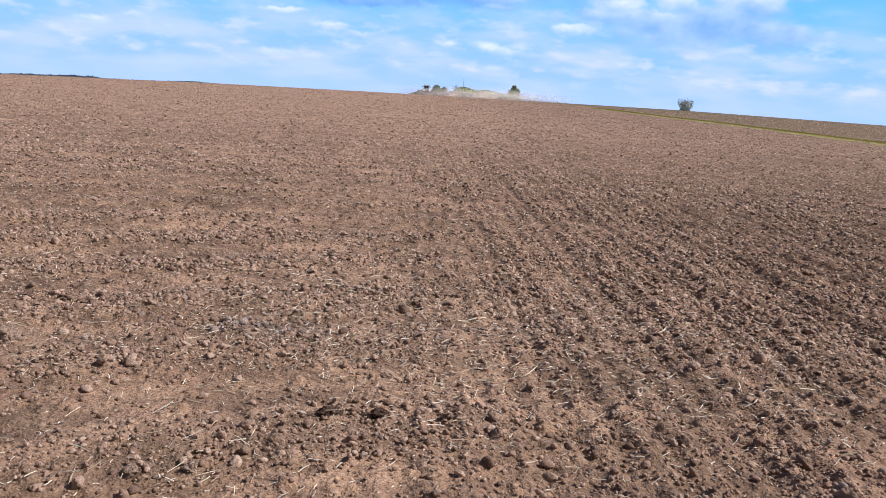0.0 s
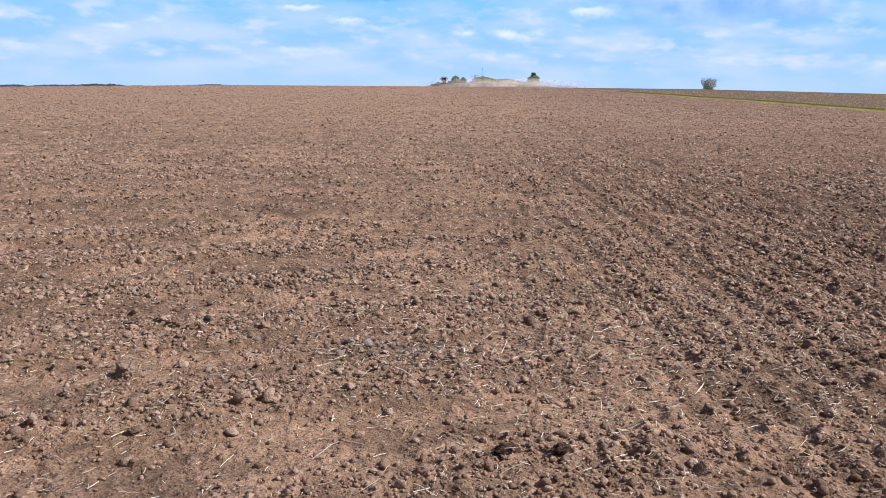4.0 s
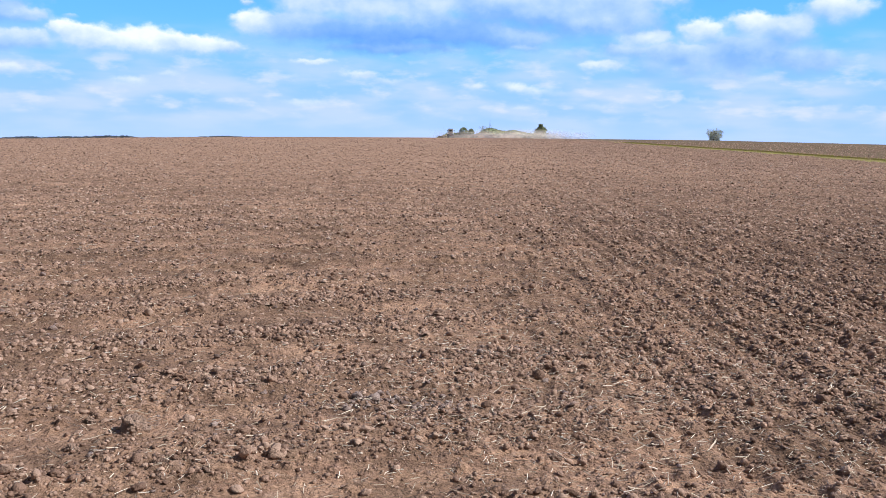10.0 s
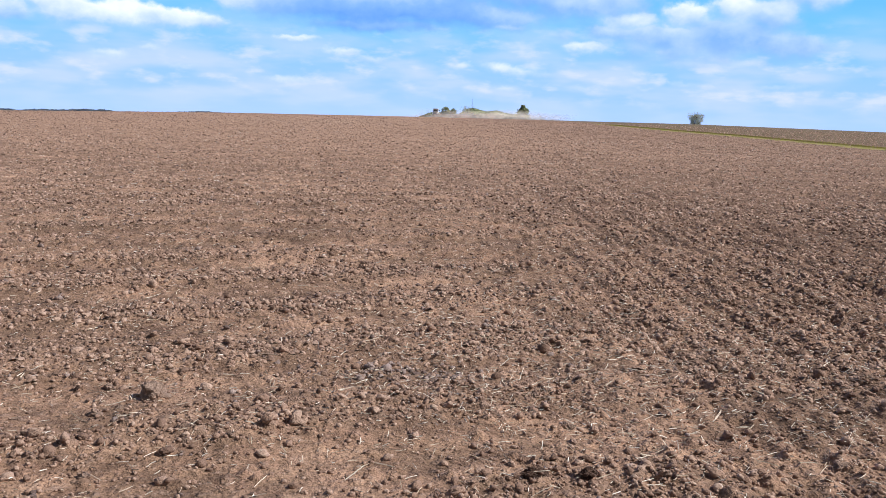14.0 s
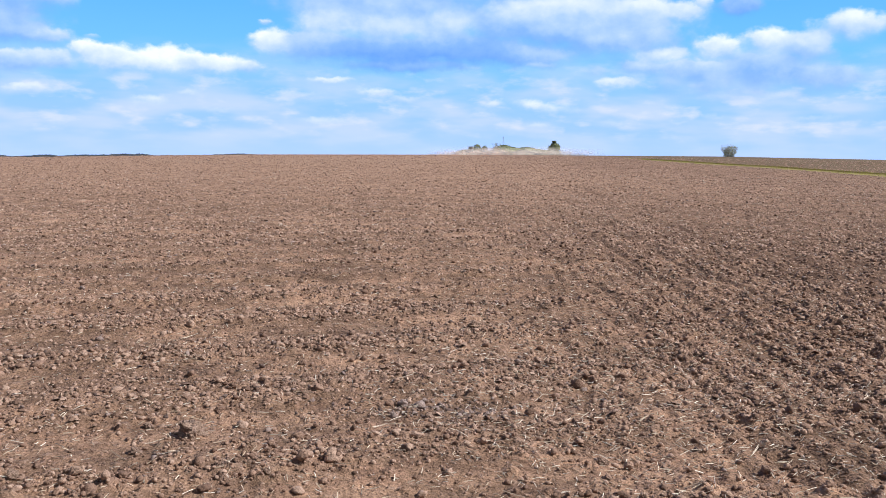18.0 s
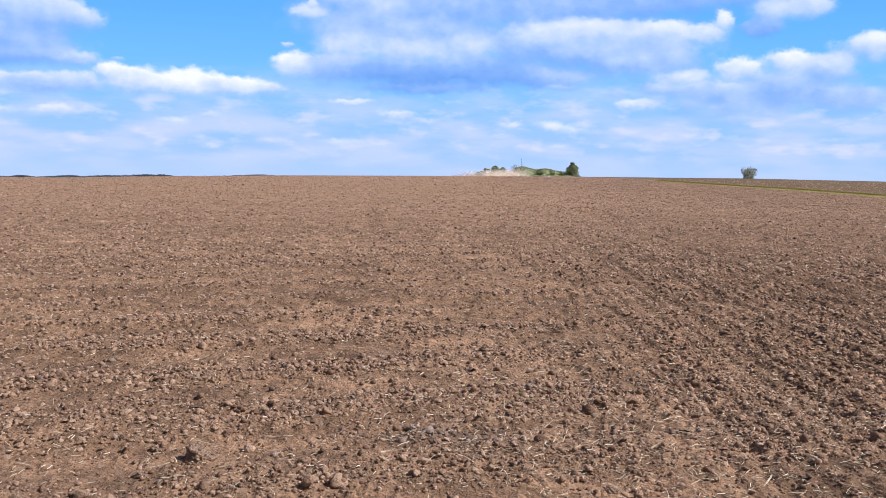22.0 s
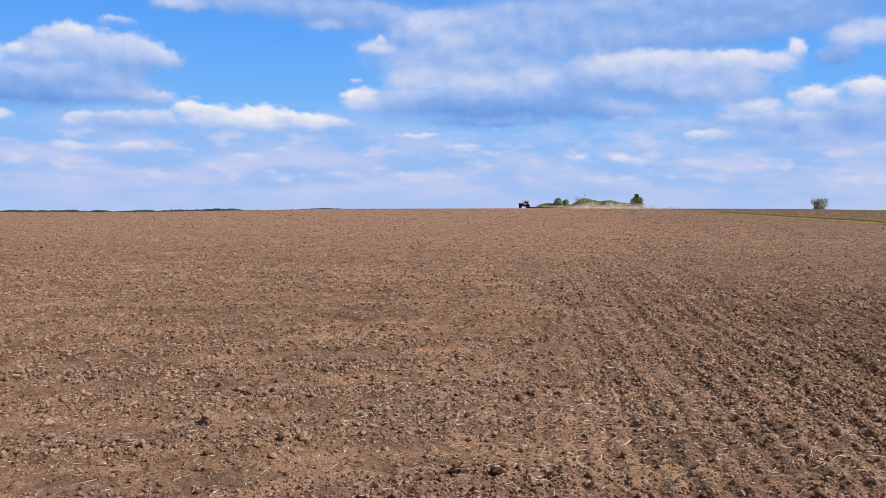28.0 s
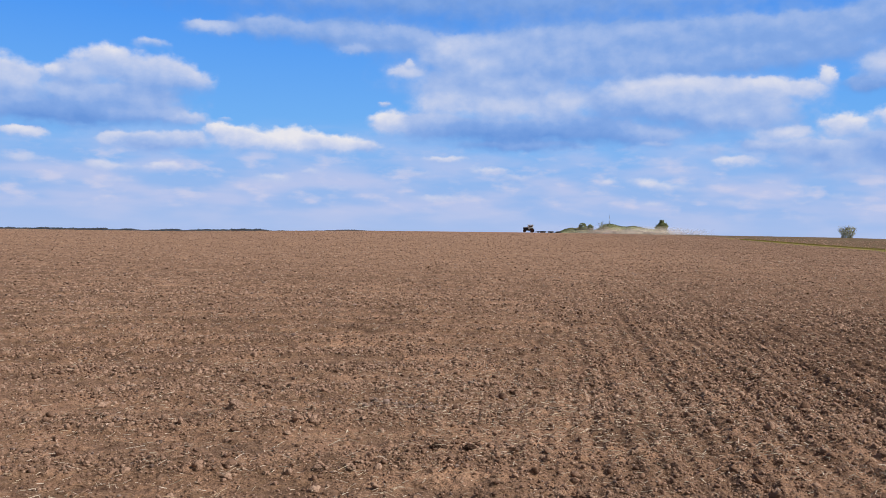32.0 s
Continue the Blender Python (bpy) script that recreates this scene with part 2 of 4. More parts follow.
# distant woods: blue air haze painted into the leaf colour
DARK_LEAF = leaf_material("hazed_far_leaves", (0.140, 0.180, 0.225), (0.190, 0.235, 0.275), 0.05)
# mound grass and herbage also carry painted haze in their paler colours
MOUND_GRASS = grass_material("mound_grass", (0.215, 0.258, 0.130), (0.305, 0.345, 0.190), (0.34, 0.33, 0.21), 0.10)
HERBAGE = leaf_material("mound_herbage", (0.225, 0.275, 0.135), (0.340, 0.390, 0.210), 0.1)
VERGE_GRASS = grass_material("verge_grass", (0.255, 0.225, 0.060), (0.360, 0.315, 0.100), (0.36, 0.29, 0.15), 0.35)
TUFT = leaf_material("grass_blades", (0.290, 0.270, 0.075), (0.410, 0.365, 0.120), 0.5)
PAINT_WHITE = plain("white_paint", (0.88, 0.92, 0.96), 0.28, wear=0.0)
PAINT_DARK = plain("dark_blue_paint", (0.020, 0.030, 0.075), 0.30, wear=0.08)
PAINT_RED = plain("red_paint", (0.11, 0.030, 0.028), 0.45, wear=0.2)
RUBBER = plain("rubber", (0.018, 0.017, 0.016), 0.85, spec=0.2, wear=0.12)
STEEL = plain("dark_steel", (0.060, 0.055, 0.050), 0.5, 0.6, wear=0.45)
GREY_METAL = plain("galvanised_steel", (0.34, 0.35, 0.36), 0.45, 0.8)


def glass_material():
    s = Nodes("cab_glass")
    b = s.bsdf((0.030, 0.040, 0.055), 0.05, spec=0.7)
    b.inputs["Alpha"].default_value = 0.75
    return s.mat


GLASS = glass_material()


# ---- sky backdrop ----
def banks():
    """Clouds as (azimuth, elevation, half width, half height, weight, brightness), in degrees."""
    left_heap = [
        (-29.67, 9.51, 1.78, 1.16, 1, 0.18), (-27.21, 8.94, 3.02, 1.39, 1, -0.08), (-24.90, 8.81, 1.80, 0.92, 1, -0.05), (-31.68, 8.61, 1.81, 0.94, 1, -0.1),
        (-32.79, 8.78, 0.80, 0.47, 1, 0.7), (-31.77, 7.45, 2.19, 0.81, 1, -0.05), (-28.40, 7.33, 3.63, 1.12, 1, -0.3), (-32.42, 6.33, 4.33, 0.88, 1, -0.8),
        (-27.25, 6.48, 3.19, 0.71, 1, -0.25), (-24.80, 6.32, 1.32, 0.47, 0.9, 0.15), (-27.01, 11.02, 1.41, 0.41, 0.6, 0), (-35.38, 7.84, 2.05, 1.47, 1, 0),
        (-36.86, 6.48, 2.84, 1.11, 1, -0.3),
    ]
    long_clouds = [
        (-29.33, 4.97, 0.91, 0.53, 1, 0.25), (-27.28, 4.71, 2.56, 0.64, 1, -0.1), (-24.81, 5.02, 1.67, 0.58, 1, 0), (-22.66, 5.75, 1.00, 0.51, 1, 0.45),
        (-21.27, 5.14, 1.88, 0.78, 1.1, 0.35), (-18.41, 5.19, 2.96, 0.86, 1.1, 0.5), (-15.04, 5.12, 2.12, 0.68, 1, 0.45), (-12.83, 5.05, 1.15, 0.53, 0.9, 0.2),
        (-22.05, 6.51, 0.72, 0.29, 0.5, 0), (-34.51, 4.98, 1.64, 0.44, 1, 0.4), (-29.62, 3.13, 1.89, 0.46, 0.9, 0.2), (-26.08, 3.20, 1.51, 0.40, 0.9, 0.3),
        (-34.61, 3.30, 1.64, 0.37, 0.8, 0.1), (-31.46, 4.11, 0.82, 0.28, 0.45, 0),
    ]
    low_streaks = [
        (-19.17, 2.62, 1.40, 0.49, 0.75, 0.35), (-16.56, 3.16, 1.20, 0.30, 0.6, 0.2), (-14.86, 2.15, 1.98, 0.31, 0.6, 0.15), (-28.99, 2.04, 2.30, 0.29, 0.5, 0),
        (-23.17, 1.72, 2.35, 0.30, 0.5, 0), (-32.82, 1.92, 2.16, 0.35, 0.5, 0), (-7.25, 4.28, 1.71, 0.31, 0.75, 0.3), (-9.66, 3.33, 3.11, 0.35, 0.6, 0.1),
        (-4.20, 3.61, 1.64, 0.35, 0.8, 0.35), (-2.56, 3.12, 2.34, 0.31, 0.65, 0.1), (-8.01, 1.57, 2.03, 0.35, 0.75, 0.25), (3.77, 2.93, 0.76, 0.34, 0.75, 0.35),
        (6.87, 2.73, 2.16, 0.49, 0.85, 0.4), (9.53, 2.46, 1.46, 0.30, 0.5, 0.1), (6.78, 1.37, 1.05, 0.30, 0.75, 0.3),
    ]
    far_streaks = [
        (1.27, 1.31, 2.16, 0.31, 0.5, 0.1), (0.10, 2.08, 2.32, 0.27, 0.45, 0.1), (11.82, 4.26, 1.78, 0.44, 0.75, 0.35), (10.41, 4.98, 1.08, 0.52, 0.6, 0),
        (18.49, 3.35, 1.69, 0.35, 0.7, 0.3), (21.66, 3.39, 1.30, 0.34, 0.7, 0.3), (16.36, 2.56, 1.48, 0.25, 0.55, 0.15), (18.20, 2.07, 1.64, 0.28, 0.6, 0.2),
        (16.22, 1.73, 0.81, 0.22, 0.6, 0.1), (11.71, 1.63, 1.50, 0.33, 0.5, 0.1), (24.71, 1.97, 1.75, 0.34, 0.6, 0.2), (22.33, 1.66, 1.22, 0.24, 0.5, 0.1),
        (-12.75, 0.75, 2.31, 0.23, 0.4, 0), (-3.78, 0.89, 1.96, 0.23, 0.4, 0),
    ]
    shelf = [
        (-9.20, 6.41, 1.71, 0.91, 1, -0.05), (-11.21, 6.56, 1.46, 0.87, 1, 0.35), (-11.75, 7.91, 0.54, 0.26, 0.7, 0.2), (-10.06, 10.07, 1.23, 0.59, 1, 0.35),
        (-9.99, 10.74, 0.39, 0.37, 0.9, 0.4), (-7.54, 8.09, 2.25, 1.05, 1, 0.4), (-3.92, 7.82, 3.03, 1.13, 1, 0.3), (0.02, 7.81, 2.69, 1.13, 1, 0.2),
        (-8.04, 6.57, 2.48, 0.99, 1, -0.35), (-3.05, 6.23, 5.04, 0.99, 1, -0.75), (2.73, 6.44, 4.38, 0.98, 1, -0.65), (-2.35, 5.31, 5.04, 0.46, 0.9, -0.5),
        (6.50, 6.01, 3.35, 0.75, 0.95, -0.2), (6.89, 5.45, 1.49, 0.26, 0.7, 0.2),
    ]
    deck = [
        (2.66, 10.67, 12.34, 1.39, 1, -0.15), (11.82, 11.27, 10.49, 1.26, 1, -0.35), (-4.25, 9.25, 7.33, 1.34, 0.95, -0.1), (-23.04, 12.36, 2.04, 0.45, 1, -0.1),
        (-19.46, 12.60, 2.91, 0.84, 1, -0.3), (-15.02, 12.47, 3.38, 1.00, 1, -0.35), (-13.70, 11.51, 1.52, 0.47, 1, 0.1), (-11.22, 12.17, 3.63, 1.16, 1, -0.3),
        (-6.51, 11.16, 3.67, 1.54, 1, 0.05), (-4.96, 10.58, 2.56, 0.89, 1, 0.3), (-1.18, 11.46, 5.75, 1.68, 1, -0.15), (4.52, 12.15, 8.93, 1.51, 1, -0.35),
        (13.53, 12.28, 8.25, 1.31, 1, -0.5), (9.70, 10.67, 4.32, 0.78, 1, -0.35), (-5.08, 15.70, 28.28, 2.94, 1, -0.45), (23.13, 12.89, 6.53, 1.27, 1, -0.4),
    ]
    right_tail = [
        (8.30, 8.27, 7.65, 1.46, 1, -0.1), (11.92, 7.21, 4.59, 1.59, 0.9, -0.1), (6.44, 9.19, 3.19, 0.88, 1, 0.65), (9.08, 9.33, 1.74, 0.72, 1, 0.6),
        (13.00, 8.96, 2.65, 0.78, 1, 0.3), (16.08, 8.78, 1.54, 0.66, 1, 0.3), (17.38, 9.50, 0.56, 0.65, 1, 0.4), (8.31, 7.68, 3.66, 1.03, 1, -0.15),
        (11.29, 7.23, 2.99, 1.02, 1, 0), (4.59, 7.91, 2.48, 0.82, 1, -0.3), (20.07, 9.99, 1.39, 0.90, 1, 0.1), (22.03, 10.17, 1.82, 0.79, 1, 0.2),
        (19.72, 8.94, 1.52, 0.61, 1, -0.6),
    ]
    right_bank = [
        (18.14, 4.17, 6.20, 1.55, 0.72, -0.1), (14.74, 6.01, 1.92, 0.57, 1, 0.35), (18.39, 6.40, 1.56, 0.70, 1, 0.35), (21.24, 6.75, 1.42, 0.85, 1, 0.3),
        (23.67, 6.36, 1.78, 1.06, 1, 0), (17.12, 5.08, 2.85, 0.78, 0.9, -0.2), (21.13, 5.19, 2.61, 1.03, 1, -0.35), (13.73, 5.28, 1.94, 0.58, 0.9, 0),
        (12.42, 4.29, 1.41, 0.33, 0.6, 0.2), (24.62, 4.32, 2.62, 1.00, 0.9, -0.3), (26.21, 7.50, 1.96, 0.97, 0.9, 0.2),
    ]
    return left_heap + long_clouds + low_streaks + far_streaks + shelf + deck + right_tail + right_bank


def sky_material():
    s = Nodes("cloudy_sky")
    uv = s.add("UVMap").outputs[0]
    wide = s.vec("MULTIPLY", uv, (1.0, 1.3, 1.0))
    warp = s.add("TexNoise")
    s.put(warp.inputs["Vector"], wide)
    warp.inputs["Scale"].default_value, warp.inputs["Detail"].default_value, warp.inputs["Roughness"].default_value = 0.55, 4.0, 0.50
    off = s.vec("SUBTRACT", warp.outputs["Color"], (0.5, 0.5, 0.5))
    q = s.vec("MULTIPLY_ADD", off, (1.5, 0.75, 0.0), uv)
    # small cauliflower bulges on the clouds' rims
    curl = s.add("TexNoise")
    s.put(curl.inputs["Vector"], wide)
    curl.inputs["Scale"].default_value, curl.inputs["Detail"].default_value, curl.inputs["Roughness"].default_value = 2.1, 3.0, 0.5
    q = s.vec("MULTIPLY_ADD", s.vec("SUBTRACT", curl.outputs["Color"], (0.5, 0.5, 0.5)), (0.55, 0.34, 0.0), q)
    total, tone, side = 0.0, 0.0, 0.0
    for az, el, w, h, weight, bright in banks():
        w, h = w * 1.08, h * 1.12
        d = s.vec("MULTIPLY_ADD", q, (1 / w, 1 / h, 0), (-az / w, -el / h, 0))
        e = s.math("MULTIPLY", s.math("POWER", 0.0498, s.vec("DOT_PRODUCT", d, d)), weight**3)
        total = s.math("ADD", e, total)
        tone = s.math("MULTIPLY_ADD", e, bright, tone)
        up = s.vec("DOT_PRODUCT", d, (0.18, 1.0, 0))
        side = s.math("MULTIPLY_ADD", e, up, side)
    most = s.math("MAXIMUM", total, 0.004)
    total = s.math("POWER", total, 1 / 3)
    fine = s.noise(wide, 0.75, 4, 0.50)
    low = s.noise(s.vec("MULTIPLY", uv, (0.16, 0.62, 0)), 1.0, 3, 0.45)
    el = s.add("SeparateXYZ")
    s.put(el.inputs[0], uv)
    height_up = el.outputs[1]
    dens = s.math("MULTIPLY_ADD", s.math("SUBTRACT", fine, 0.5), 0.62, total)
    veil = s.math("MULTIPLY", s.span(low, 0.36, 0.66, 0, 0.85, smooth=True), s.span(height_up, 7.0, 2.5, 0, 1))
    puffs = s.noise(s.vec("MULTIPLY", uv, (0.42, 1.05, 0)), 1.0, 4, 0.50)
    puffs = s.math("MULTIPLY", s.span(puffs, 0.48, 0.74, 0, 0.70, smooth=True), s.math("MULTIPLY", s.span(height_up, 6.5, 3.5, 0, 1), s.span(height_up, 0.2, 1.2, 0, 1)))
    lift = s.math("DIVIDE", side, most)
    # rounded tops, soft undersides
    mask = s.span(dens, 0.25, s.math("ADD", s.span(height_up, 5.0, 2.5, 0.62, 0.95), s.span(lift, 0.3, -0.7, 0, 0.6)), 0, 1, smooth=True)
    hue = s.math("DIVIDE", tone, most)
    relief = s.math("SUBTRACT", s.noise(s.vec("ADD", wide, (0.45, 0.80, 0)), 0.55, 4, 0.5), s.noise(wide, 0.55, 4, 0.5))
    shade = s.math("MULTIPLY_ADD", lift, 0.34, s.math("MULTIPLY_ADD", hue, 0.55, 0.52))
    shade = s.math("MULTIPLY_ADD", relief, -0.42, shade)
    cloud = s.ramp(shade, (0.0, (0.165, 0.370, 0.830)), (0.30, (0.270, 0.475, 0.910)), (0.55, (0.460, 0.620, 0.960)), (0.80, (0.715, 0.790, 0.985)), (1.0, (0.950, 0.955, 1.000)))
    blue = s.ramp(s.span(height_up, -1.0, 19.0), (0.0, (0.425, 0.600, 0.970)), (0.16, (0.350, 0.575, 0.980)), (0.36, (0.195, 0.530, 1.040)), (0.70, (0.090, 0.385, 1.040)), (1.0, (0.045, 0.240, 0.860)))
    col = s.mix(veil, blue, (0.595, 0.680, 0.965))
    col = s.mix(puffs, col, (0.755, 0.765, 0.950))
    cloud = s.mix(s.span(height_up, 5.0, 0.5, 0, 0.55), cloud, (0.675, 0.725, 0.945))
    col = s.mix(mask, col, cloud)
    haze = s.span(height_up, 1.2, -0.6, 0, 0.65)
    col = s.mix(haze, col, (0.475, 0.640, 0.970))
    em = s.add("Emission")
    col = s.mix(1.0, col, (0.96, 0.99, 1.06), "MULTIPLY")
    s.put(em.inputs["Color"], col)
    em.inputs["Strength"].default_value = 1.05
    s.tree.links.new(em.outputs[0], s.out.inputs["Surface"])
    return s.mat


def sky_backdrop():
    az, el = np.linspace(-66, 66, 67), np.linspace(-4, 26, 31)
    A, E = np.meshgrid(az, el)
    a, e, far = np.radians(A), np.radians(E), 4300.0
    v = np.stack([far * np.sin(a) * np.cos(e), far * np.cos(a) * np.cos(e), far * np.sin(e)], -1).reshape(-1, 3)
    n, m = A.shape
    i = np.arange((n - 1) * m).reshape(n - 1, m)[:, :-1].ravel()
    faces = np.stack([i, i + m, i + m + 1, i + 1], 1)
    me = bpy.data.meshes.new("sky_backdrop")
    me.from_pydata(v.tolist(), [], faces.tolist())
    layer = me.uv_layers.new(name="degrees")
    uv = np.stack([A, E], -1).reshape(-1, 2)[faces.ravel()]
    layer.data.foreach_set("uv", uv.ravel())
    me.materials.append(sky_material())
    return tagged(new("backdrop", me), "blue spring sky with drifting white and grey cumulus clouds", "sky", kind="structure")


SKY = sky_backdrop()


# ---- ground relief ----
def chance2(i, j, seed):
    h = (i.astype(np.int64) * 374761393 + j.astype(np.int64) * 668265263 + seed * 974634777) & 0xFFFFFFFF
    h = ((h ^ (h >> 13)) * 1274126177) & 0xFFFFFFFF
    h = ((h ^ (h >> 16)) * 2246822519) & 0xFFFFFFFF
    return ((h ^ (h >> 15)) & 0xFFFFFF) / float(0x1000000)


def ripple(x, y, size, seed, octaves=3):
    """Smooth noise from -1 to 1 with features of that size."""
    out, amp, total = 0.0, 1.0, 0.0
    for k in range(octaves):
        u, v = x / size * 2**k, y / size * 2**k
        i, j = np.floor(u), np.floor(v)
        fu, fv = u - i, v - j
        fu, fv = fu * fu * (3 - 2 * fu), fv * fv * (3 - 2 * fv)
        a, b = chance2(i, j, seed + k), chance2(i + 1, j, seed + k)
        c, d = chance2(i, j + 1, seed + k), chance2(i + 1, j + 1, seed + k)
        out = out + amp * ((a * (1 - fu) + b * fu) * (1 - fv) + (c * (1 - fu) + d * fu) * fv)
        total, amp = total + amp, amp * 0.5
    return out / total * 2 - 1


def lumps(x, y, size, seed, fill):
    """Half-buried crumbs: the height, in units of size, of the highest one at each place."""
    gx, gy = np.floor(x / size), np.floor(y / size)
    best = np.zeros_like(x)
    for ox in (-1, 0, 1):
        for oy in (-1, 0, 1):
            i, j = gx + ox, gy + oy
            r = 0.22 + 0.36 * chance2(i, j, seed + 2)
            cx, cy = (i + 0.15 + 0.7 * chance2(i, j, seed)) * size, (j + 0.15 + 0.7 * chance2(i, j, seed + 1)) * size
            turn = 6.28 * chance2(i, j, seed + 5)
            dx, dy = (x - cx) / size, (y - cy) / size
            ex, ey = dx * np.cos(turn) + dy * np.sin(turn), (dy * np.cos(turn) - dx * np.sin(turn)) * 1.35
            q = 1 - (ex * ex + ey * ey) / (r * r)
            there = chance2(i, j, seed + 3) < fill
            top = np.where(there & (q > 0), r * (0.55 + 0.5 * chance2(i, j, seed + 4)) * np.sqrt(np.maximum(q, 0)), 0)
            best = np.maximum(best, top)
    return best


BAND = radians(15)   # the harrow's cross passes run this much off the x axis


# drifts of grey clods that the harrow left: x, y, half width, half depth
HEAPS = [(0.55, 4.89, 0.34, 0.15), (0.90, 4.76, 0.20, 0.12), (1.25, 5.38, 0.34, 0.13), (-1.39, 5.39, 0.22, 0.12), (-3.28, 8.86, 0.50, 0.25),
         (-0.10, 6.37, 0.30, 0.15), (-1.55, 8.34, 0.35, 0.20), (-0.13, 8.19, 0.30, 0.20), (-0.25, 5.15, 0.16, 0.10), (1.05, 7.10, 0.14, 0.25)]


def heaped(x, y, heaps=HEAPS):
    return sum(np.exp(-(((x - px) / wide) ** 2) - ((y - py - 0.26 * (x - px)) / deep) ** 2) for px, py, wide, deep in heaps)


def worked(x, y):
    """How cloddy the soil is, 0 (raked smooth) to 1, and how far the lengthwise rows show."""
    along, across = x * math.cos(BAND) + y * math.sin(BAND), y * math.cos(BAND) - x * math.sin(BAND)
    rows = 0.5 + 0.5 * np.tanh((x - 1.9 - 0.02 * y + 0.5 * ripple(x, y, 3.0, 41)) * 1.1)
    wave = np.sin(across * 2 * math.pi / 1.15 + 0.4 * ripple(along, across, 2.6, 43) - math.pi / 2)
    smooth = np.exp(-(((across - 5.74 - 0.028 * np.clip(along - 0.8, 0, 4) ** 2 + 0.04 * ripple(along, along * 0, 0.8, 45)) / 0.21) ** 2))
    # crumbs lie in drawn-out streaks: across on the raked ground, lengthwise on the rows
    drawn = 0.50 * wave + 0.75 * ripple(along / 5, across, 0.42, 49, 3)
    lane = x - 0.021 * y
    lengthwise = 0.36 * ripple(lane, y / 7, 0.36, 53, 3) + 0.13 * np.sin(lane * 2 * math.pi / 0.40 + 0.8 * ripple(x, y, 2.0, 55)) + 0.30
    cloddy = 0.36 + drawn * (1 - rows) + lengthwise * rows + 0.42 * ripple(x, y, 0.8, 47, 3)
    cloddy = np.clip(cloddy, 0, 1) * (1 - 0.92 * smooth * (1 - rows)) + 0.9 * heaped(x, y)
    return np.clip(cloddy, 0, 1), rows, smooth


def furrow(y):
    return 4.55 + 0.055 * y + 0.12 * np.sin(y * 0.21)


def relief(x, y, cell):
    """Height of the soil over the terrain, and how dry and cloddy it is; cell: the mesh's spacing there."""
    cloddy, rows, smooth = worked(x, y)
    z = 0.022 * ripple(x, y, 1.7, 3, 3) + 0.010 * ripple(x, y, 0.42, 7, 3) - 0.030
    lane = x - 0.021 * y + 0.05 * ripple(x, y, 1.4, 9, 2)
    fine = np.clip(1.4 - cell / 0.05, 0, 1)
    z += rows * 0.012 * np.sin(lane * 2 * math.pi / 0.20) * np.clip(1.6 - cell / 0.06, 0, 1)
    z += rows * 0.016 * np.sin(lane * 2 * math.pi / 0.83 + 1.0 + 1.5 * ripple(x, y, 5.0, 19, 2)) * np.clip(1.3 - cell / 0.10, 0.4, 1)
    deep = np.clip(0.55 + 0.8 * ripple(x, y, 2.2, 17, 2), 0, 1) * np.clip((60 - y) / 40, 0, 1) * np.clip((y - 0.5) / 1.5, 0, 1)
    z -= deep * (0.050 * np.exp(-(((x - furrow(y)) / 0.15) ** 2)) - 0.035 * np.exp(-(((x - furrow(y) - 0.34) / 0.18) ** 2)))
    across = y * math.cos(BAND) - x * math.sin(BAND)
    z += (0.012 * np.sin(across * 2 * math.pi / 1.15 + 0.4 * ripple(x, y, 2.6, 43) - math.pi / 2) * np.clip((45 - y) / 30, 0, 1) + 0.010 * smooth) * (1 - rows)
    dry = np.zeros_like(x)
    # crumbs of several sizes; the wider ones stand for the clods that still show far off
    for size, seed, share, tall, since in ((0.026, 401, 0.85, 0.60, 0), (0.040, 301, 0.75, 0.60, 0), (0.062, 201, 0.48, 0.58, 0), (0.095, 101, 0.20, 0.56, 0), (0.115, 601, 0.70, 0.55, 0.017), (0.21, 501, 0.80, 0.42, 0.034), (0.46, 701, 0.90, 0.24, 0.085), (1.1, 801, 0.90, 0.12, 0.17)):
        show = np.clip(1.5 - cell / (size * 0.42), 0, 1)
        if since:
            show = show * np.clip((cell / since - 1) * 2.5, 0, 1)
        if not show.any():
            continue
        there = share * np.clip((0.20 + 0.20 * rows) + (1.0 - 0.25 * rows) * cloddy + 0.5 * (since > 0), 0, 1)
        h = lumps(x, y, size, seed, there) * size * tall * show
        dry = np.maximum(dry, np.clip(h / (size * 0.25), 0, 1) * (0.35 + 0.65 * cloddy))
        z = z + h * 1.05
    z += fine * 0.004 * ripple(x, y, 0.03, 13, 2)
    return z, np.clip(dry * (0.25 + 0.85 * cloddy), 0, 1)


POLE = (1.2, -3.2)


